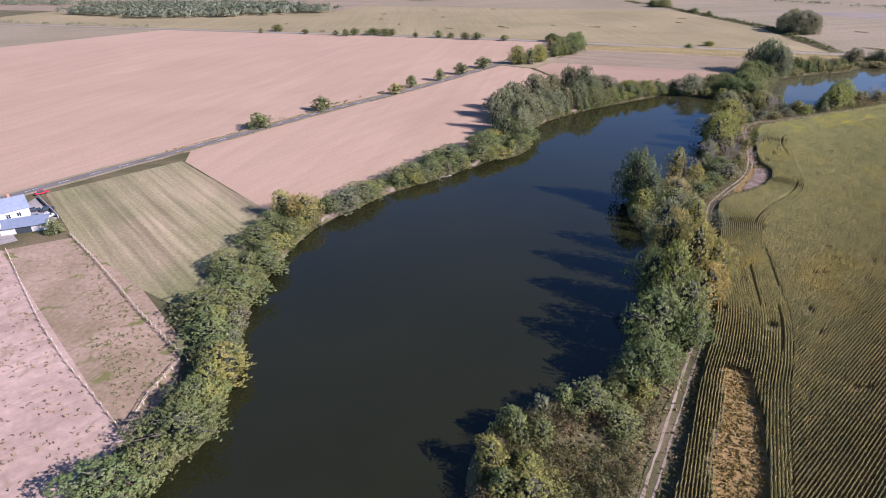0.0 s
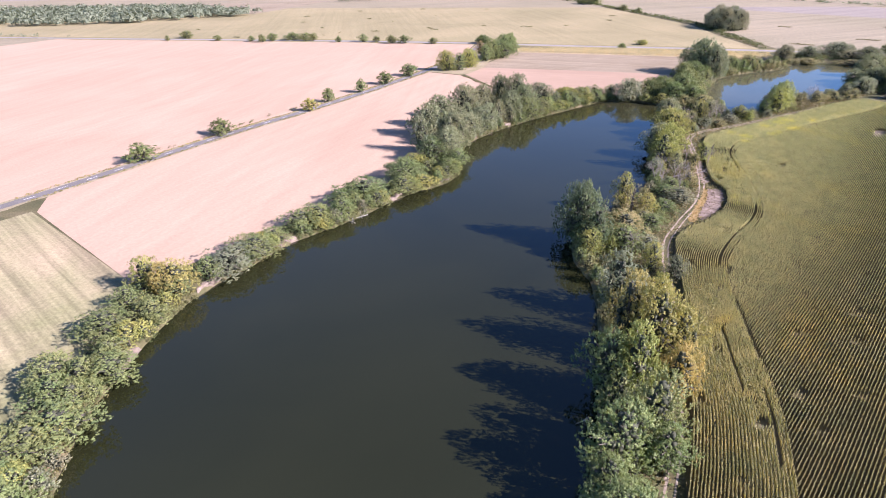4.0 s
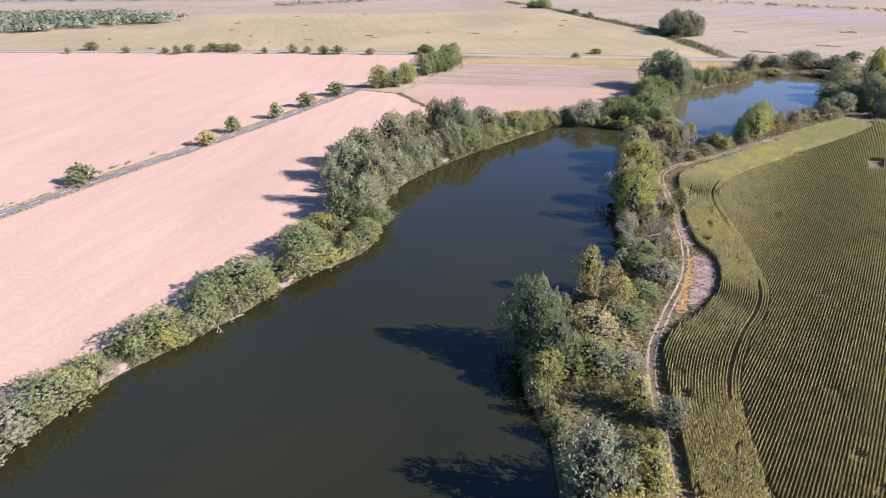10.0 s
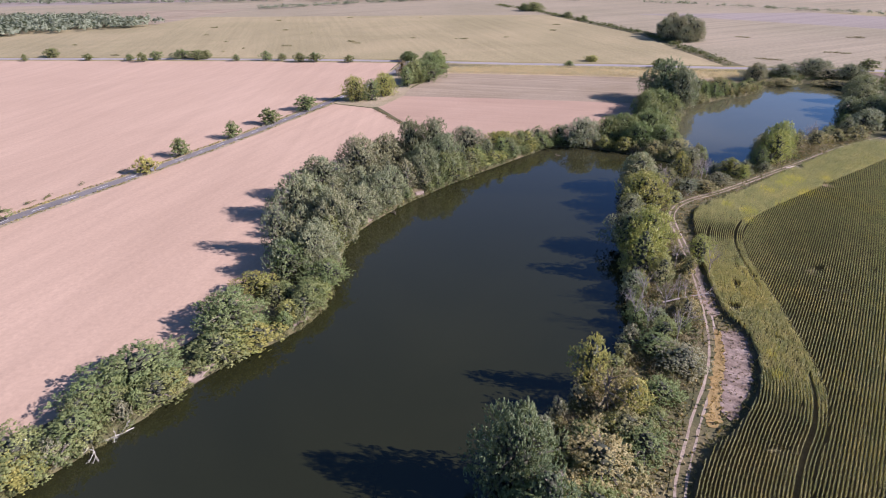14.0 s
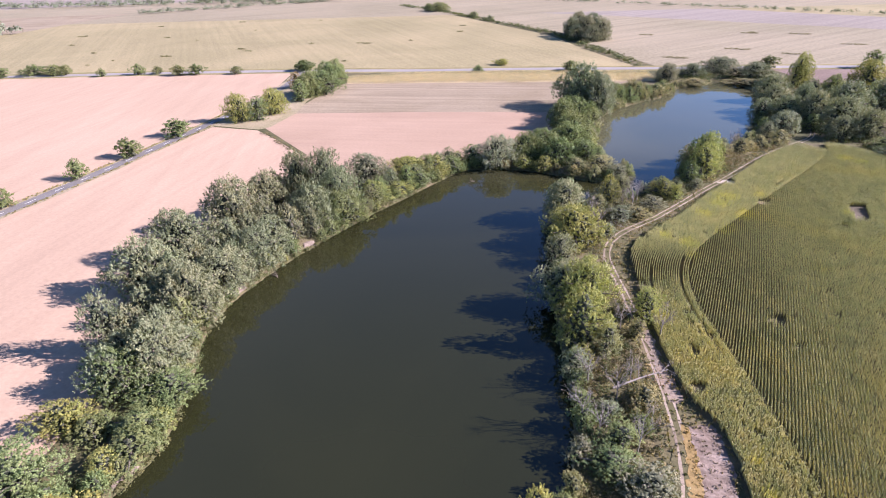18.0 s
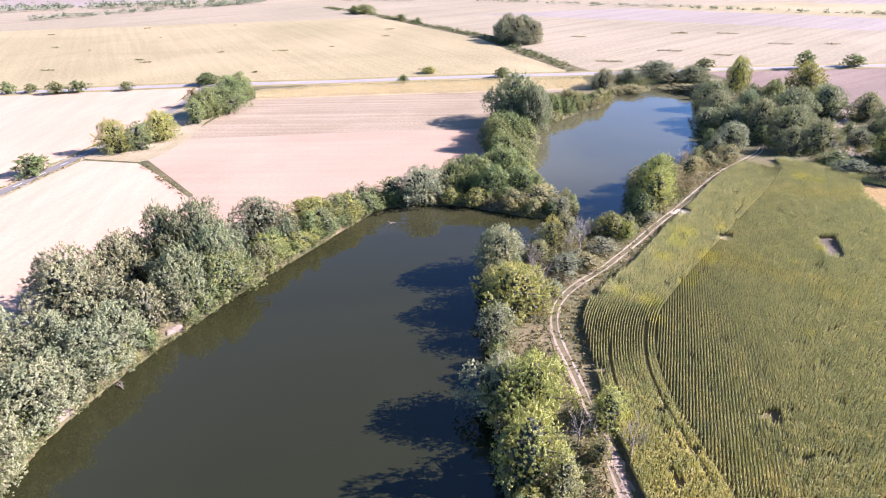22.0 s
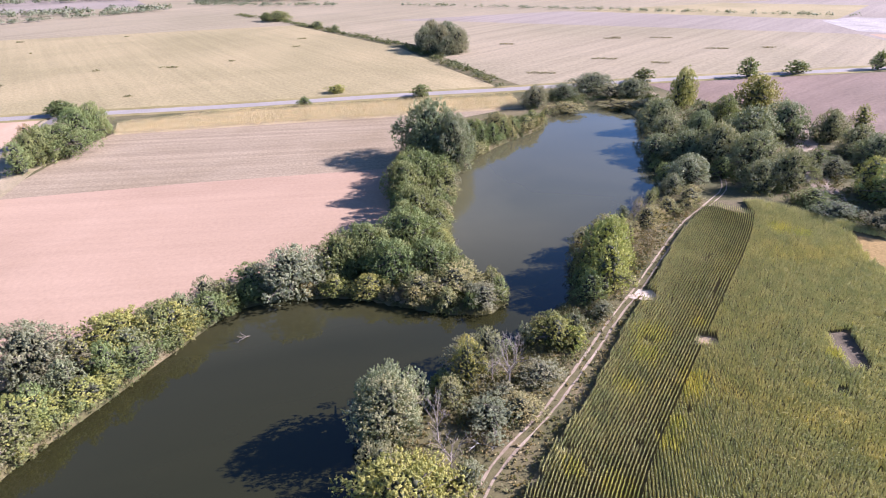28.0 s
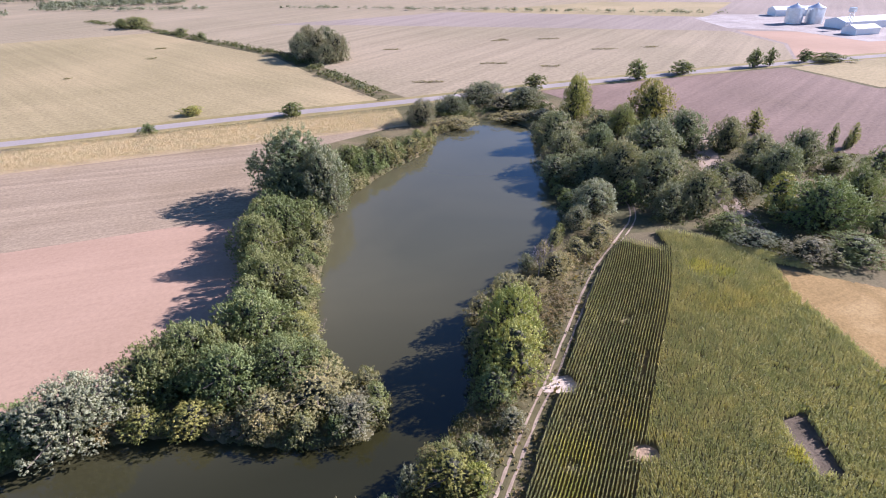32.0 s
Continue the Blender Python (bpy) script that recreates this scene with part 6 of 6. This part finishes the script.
# ---- grass and weeds beside the track ----
def grass(name, region, density, colour, label, seed, tall=0.55, bare=()):
    rs = np.random.RandomState(seed)
    region = np.asarray(region, float)
    lo, hi = region.min(0), region.max(0)
    p = rs.uniform(lo, hi, (int(np.prod(hi - lo) * density), 2))
    p = p[signed(p, region) < 0]
    d = signed(p, SHORE)
    p, d = p[d > 0.3], d[d > 0.3]
    near = np.full(len(p), 1e9)
    for q in TRACK:
        near = np.minimum(near, np.hypot(*(p - q).T))
    ok = ((near < 0.45) | (near > 1.2)) 
    for hole in bare:
        ok &= signed(p, np.array(hole)) > -0.3
    p, z = p[ok], height_from(d)[ok]
    p, z = np.repeat(p, 3, 0) + rs.normal(0, 0.15, (3 * len(p), 2)), np.repeat(z, 3)
    c = np.column_stack([p, z + tall * rs.uniform(0.2, 0.6, len(p))])
    dr = np.column_stack([rs.normal(0, 1, (len(c), 2)), rs.uniform(0.2, 0.9, len(c))])
    dr /= np.linalg.norm(dr, axis=1)[:, None]
    v, f, nn = leaf_quads(rs, c, dr, tall, 0.3)
    ob = new(name, mesh_np(name, v, f, M_LEAF, True, nn))
    ob.color = (*colour, 1)
    tagged(ob, label, "grass", kind="stuff")


corn_line = [tuple(q) for q in CORN_EDGE[::6]]
grass("dry_grass", RIGHT_SHORE[7:38] + corn_line, 0.9, (0.27, 0.215, 0.115), "straw-coloured tall grass along the farm track", 81, bare=(SAND_GAP, ORANGE_STRIP))
grass("green_weeds", RIGHT_SHORE[7:38] + corn_line, 0.8, (0.14, 0.145, 0.06), "low green weeds along the farm track", 82, 0.45, (SAND_GAP, ORANGE_STRIP))

grass("dry_weeds", [tuple(q) for q in HOLES[1]], 4.0, (0.27, 0.20, 0.085), "orange dry grass in the gap of the corn", 83, 0.5)
grass("field_tufts", [(-165, -48), (-80, -95), (-82, -128), (-110, -190), (-200, -120)], 0.22, (0.29, 0.22, 0.14), "scattered weeds on the cloddy earth", 84, 0.5)
grass("paddock_weeds", [(-152, -36), (-112, -56), (-88, -70), (-81, -82), (-80, -92), (-104, -76), (-130, -52)], 0.5, (0.17, 0.175, 0.07), "green weeds along the paddock fence", 85, 0.45)
grass("reeds", [(44, 212), (66, 203), (65, 198.5), (55, 205), (46, 209)], 5.0, (0.30, 0.235, 0.175), "brown-grey dead reeds at the foot of the spit", 86, 1.3)
grass("bank_grass", ORANGE_STRIP, 5.0, (0.36, 0.25, 0.10), "dry orange grass beside the sandy patch", 87, 0.28)
grass("sand_weeds", SAND_GAP, 0.9, (0.20, 0.15, 0.11), "dead brown weeds on the sandy patch", 88, 0.4)
undergrowth("bramble_mound", [(-19, -92), (-20, -80), (-16, -72), (-8, -64), (1, -57), (9, -58), (7, -72), (2, -92), (-4, -108), (-12, -106)], 0.75, [(0.15, 0.105, 0.065), (0.125, 0.125, 0.055), (0.17, 0.165, 0.065)], 0.6, 1.7, "brown and green bramble mound on the near point", 10, 60, 0.3)
plant(-161, -33.5, 3.0, 5.0, "m", "trees at the farm", "far_broad", "leafy green tree beside the farm shed")
plant(10.5, 32.5, 4.2, 12.0, "q", "trees on the corn-side bank")

# ---- weeds along the country road and the field ditch ----
road_part = SIDE_ROAD[(SIDE_ROAD[:, 1] > 40) & (SIDE_ROAD[:, 1] < 330)]
road_way = np.gradient(road_part, axis=0)
road_way /= np.linalg.norm(road_way, axis=1)[:, None]
road_left = np.stack([-road_way[:, 1], road_way[:, 0]], 1)
for k, (near_m, far_m, dens) in enumerate(((2.5, 4.4, 1.6), (-2.5, -3.9, 1.3))):
    strip = [tuple(q) for q in road_part + road_left * near_m] + [tuple(q) for q in (road_part + road_left * far_m)[::-1]]
    grass("roadside_weeds", strip, dens, ((0.30, 0.245, 0.115), (0.24, 0.205, 0.10))[k], "dry tall weeds along the country road", 95 + k, 0.6)
undergrowth("ditch_weeds", [(-58.5, 268), (-55.8, 269), (-33.2, 233), (-35.4, 231.2)], 0.5, [(0.15, 0.13, 0.065), (0.21, 0.17, 0.09)], 0.25, 0.6, "dark weeds in the ditch between two tilled fields", 97, 26, 0.3)

# ---- dead tree fallen across the farm track ----
fallen = tagged(new("fallen_tree"), "dead tree with rusty leaves fallen across the farm track", "fallen tree")
fallen.matrix_world = pose(43.6, 90.6, 0.3)
rs_fall = np.random.RandomState(98)
bm = bmesh.new()
rod(bm, (-1.5, -0.4, 0.2), (4.4, 0.9, 1.1), 0.2, 0.15, 7)
rod(bm, (4.4, 0.9, 1.1), (9.5, 1.8, 1.7), 0.15, 0.07, 6)
for at, way in (((3.6, 0.7, 1.0), (0.3, 0.9, 0.4)), ((5.0, 1.0, 1.1), (0.6, -0.8, 0.3)), ((6.5, 1.3, 1.3), (0.5, 0.8, 0.3)), ((8.0, 1.5, 1.5), (0.9, 0.5, 0.3)), ((7.2, 1.4, 1.4), (0.7, -0.6, 0.3))):
    twigs(bm, rs_fall, Vector(at), Vector(way).normalized(), 2.2, 0.07, 2)
part("trunk", bm, M_DEADWOOD, fallen)
spot = np.repeat(rs_fall.uniform((2.0, -1.6, 0.9), (9.5, 3.8, 2.0), (26, 3)), 9, 0)
spot = spot + rs_fall.normal(0, 0.28, spot.shape)
face = rs_fall.normal(0, 1, spot.shape) + (0, 0, 0.6)
lv, lf, ln_ = leaf_quads(rs_fall, spot, face / np.linalg.norm(face, axis=1)[:, None], 0.3, 0.4)
dead_leaves = new("dead_leaves", mesh_np("dead_leaves", lv, lf, M_LEAF, True, ln_))
dead_leaves.parent = fallen
dead_leaves.color = (0.26, 0.15, 0.085, 1)
tagged(dead_leaves, "withered rusty brown leaves")
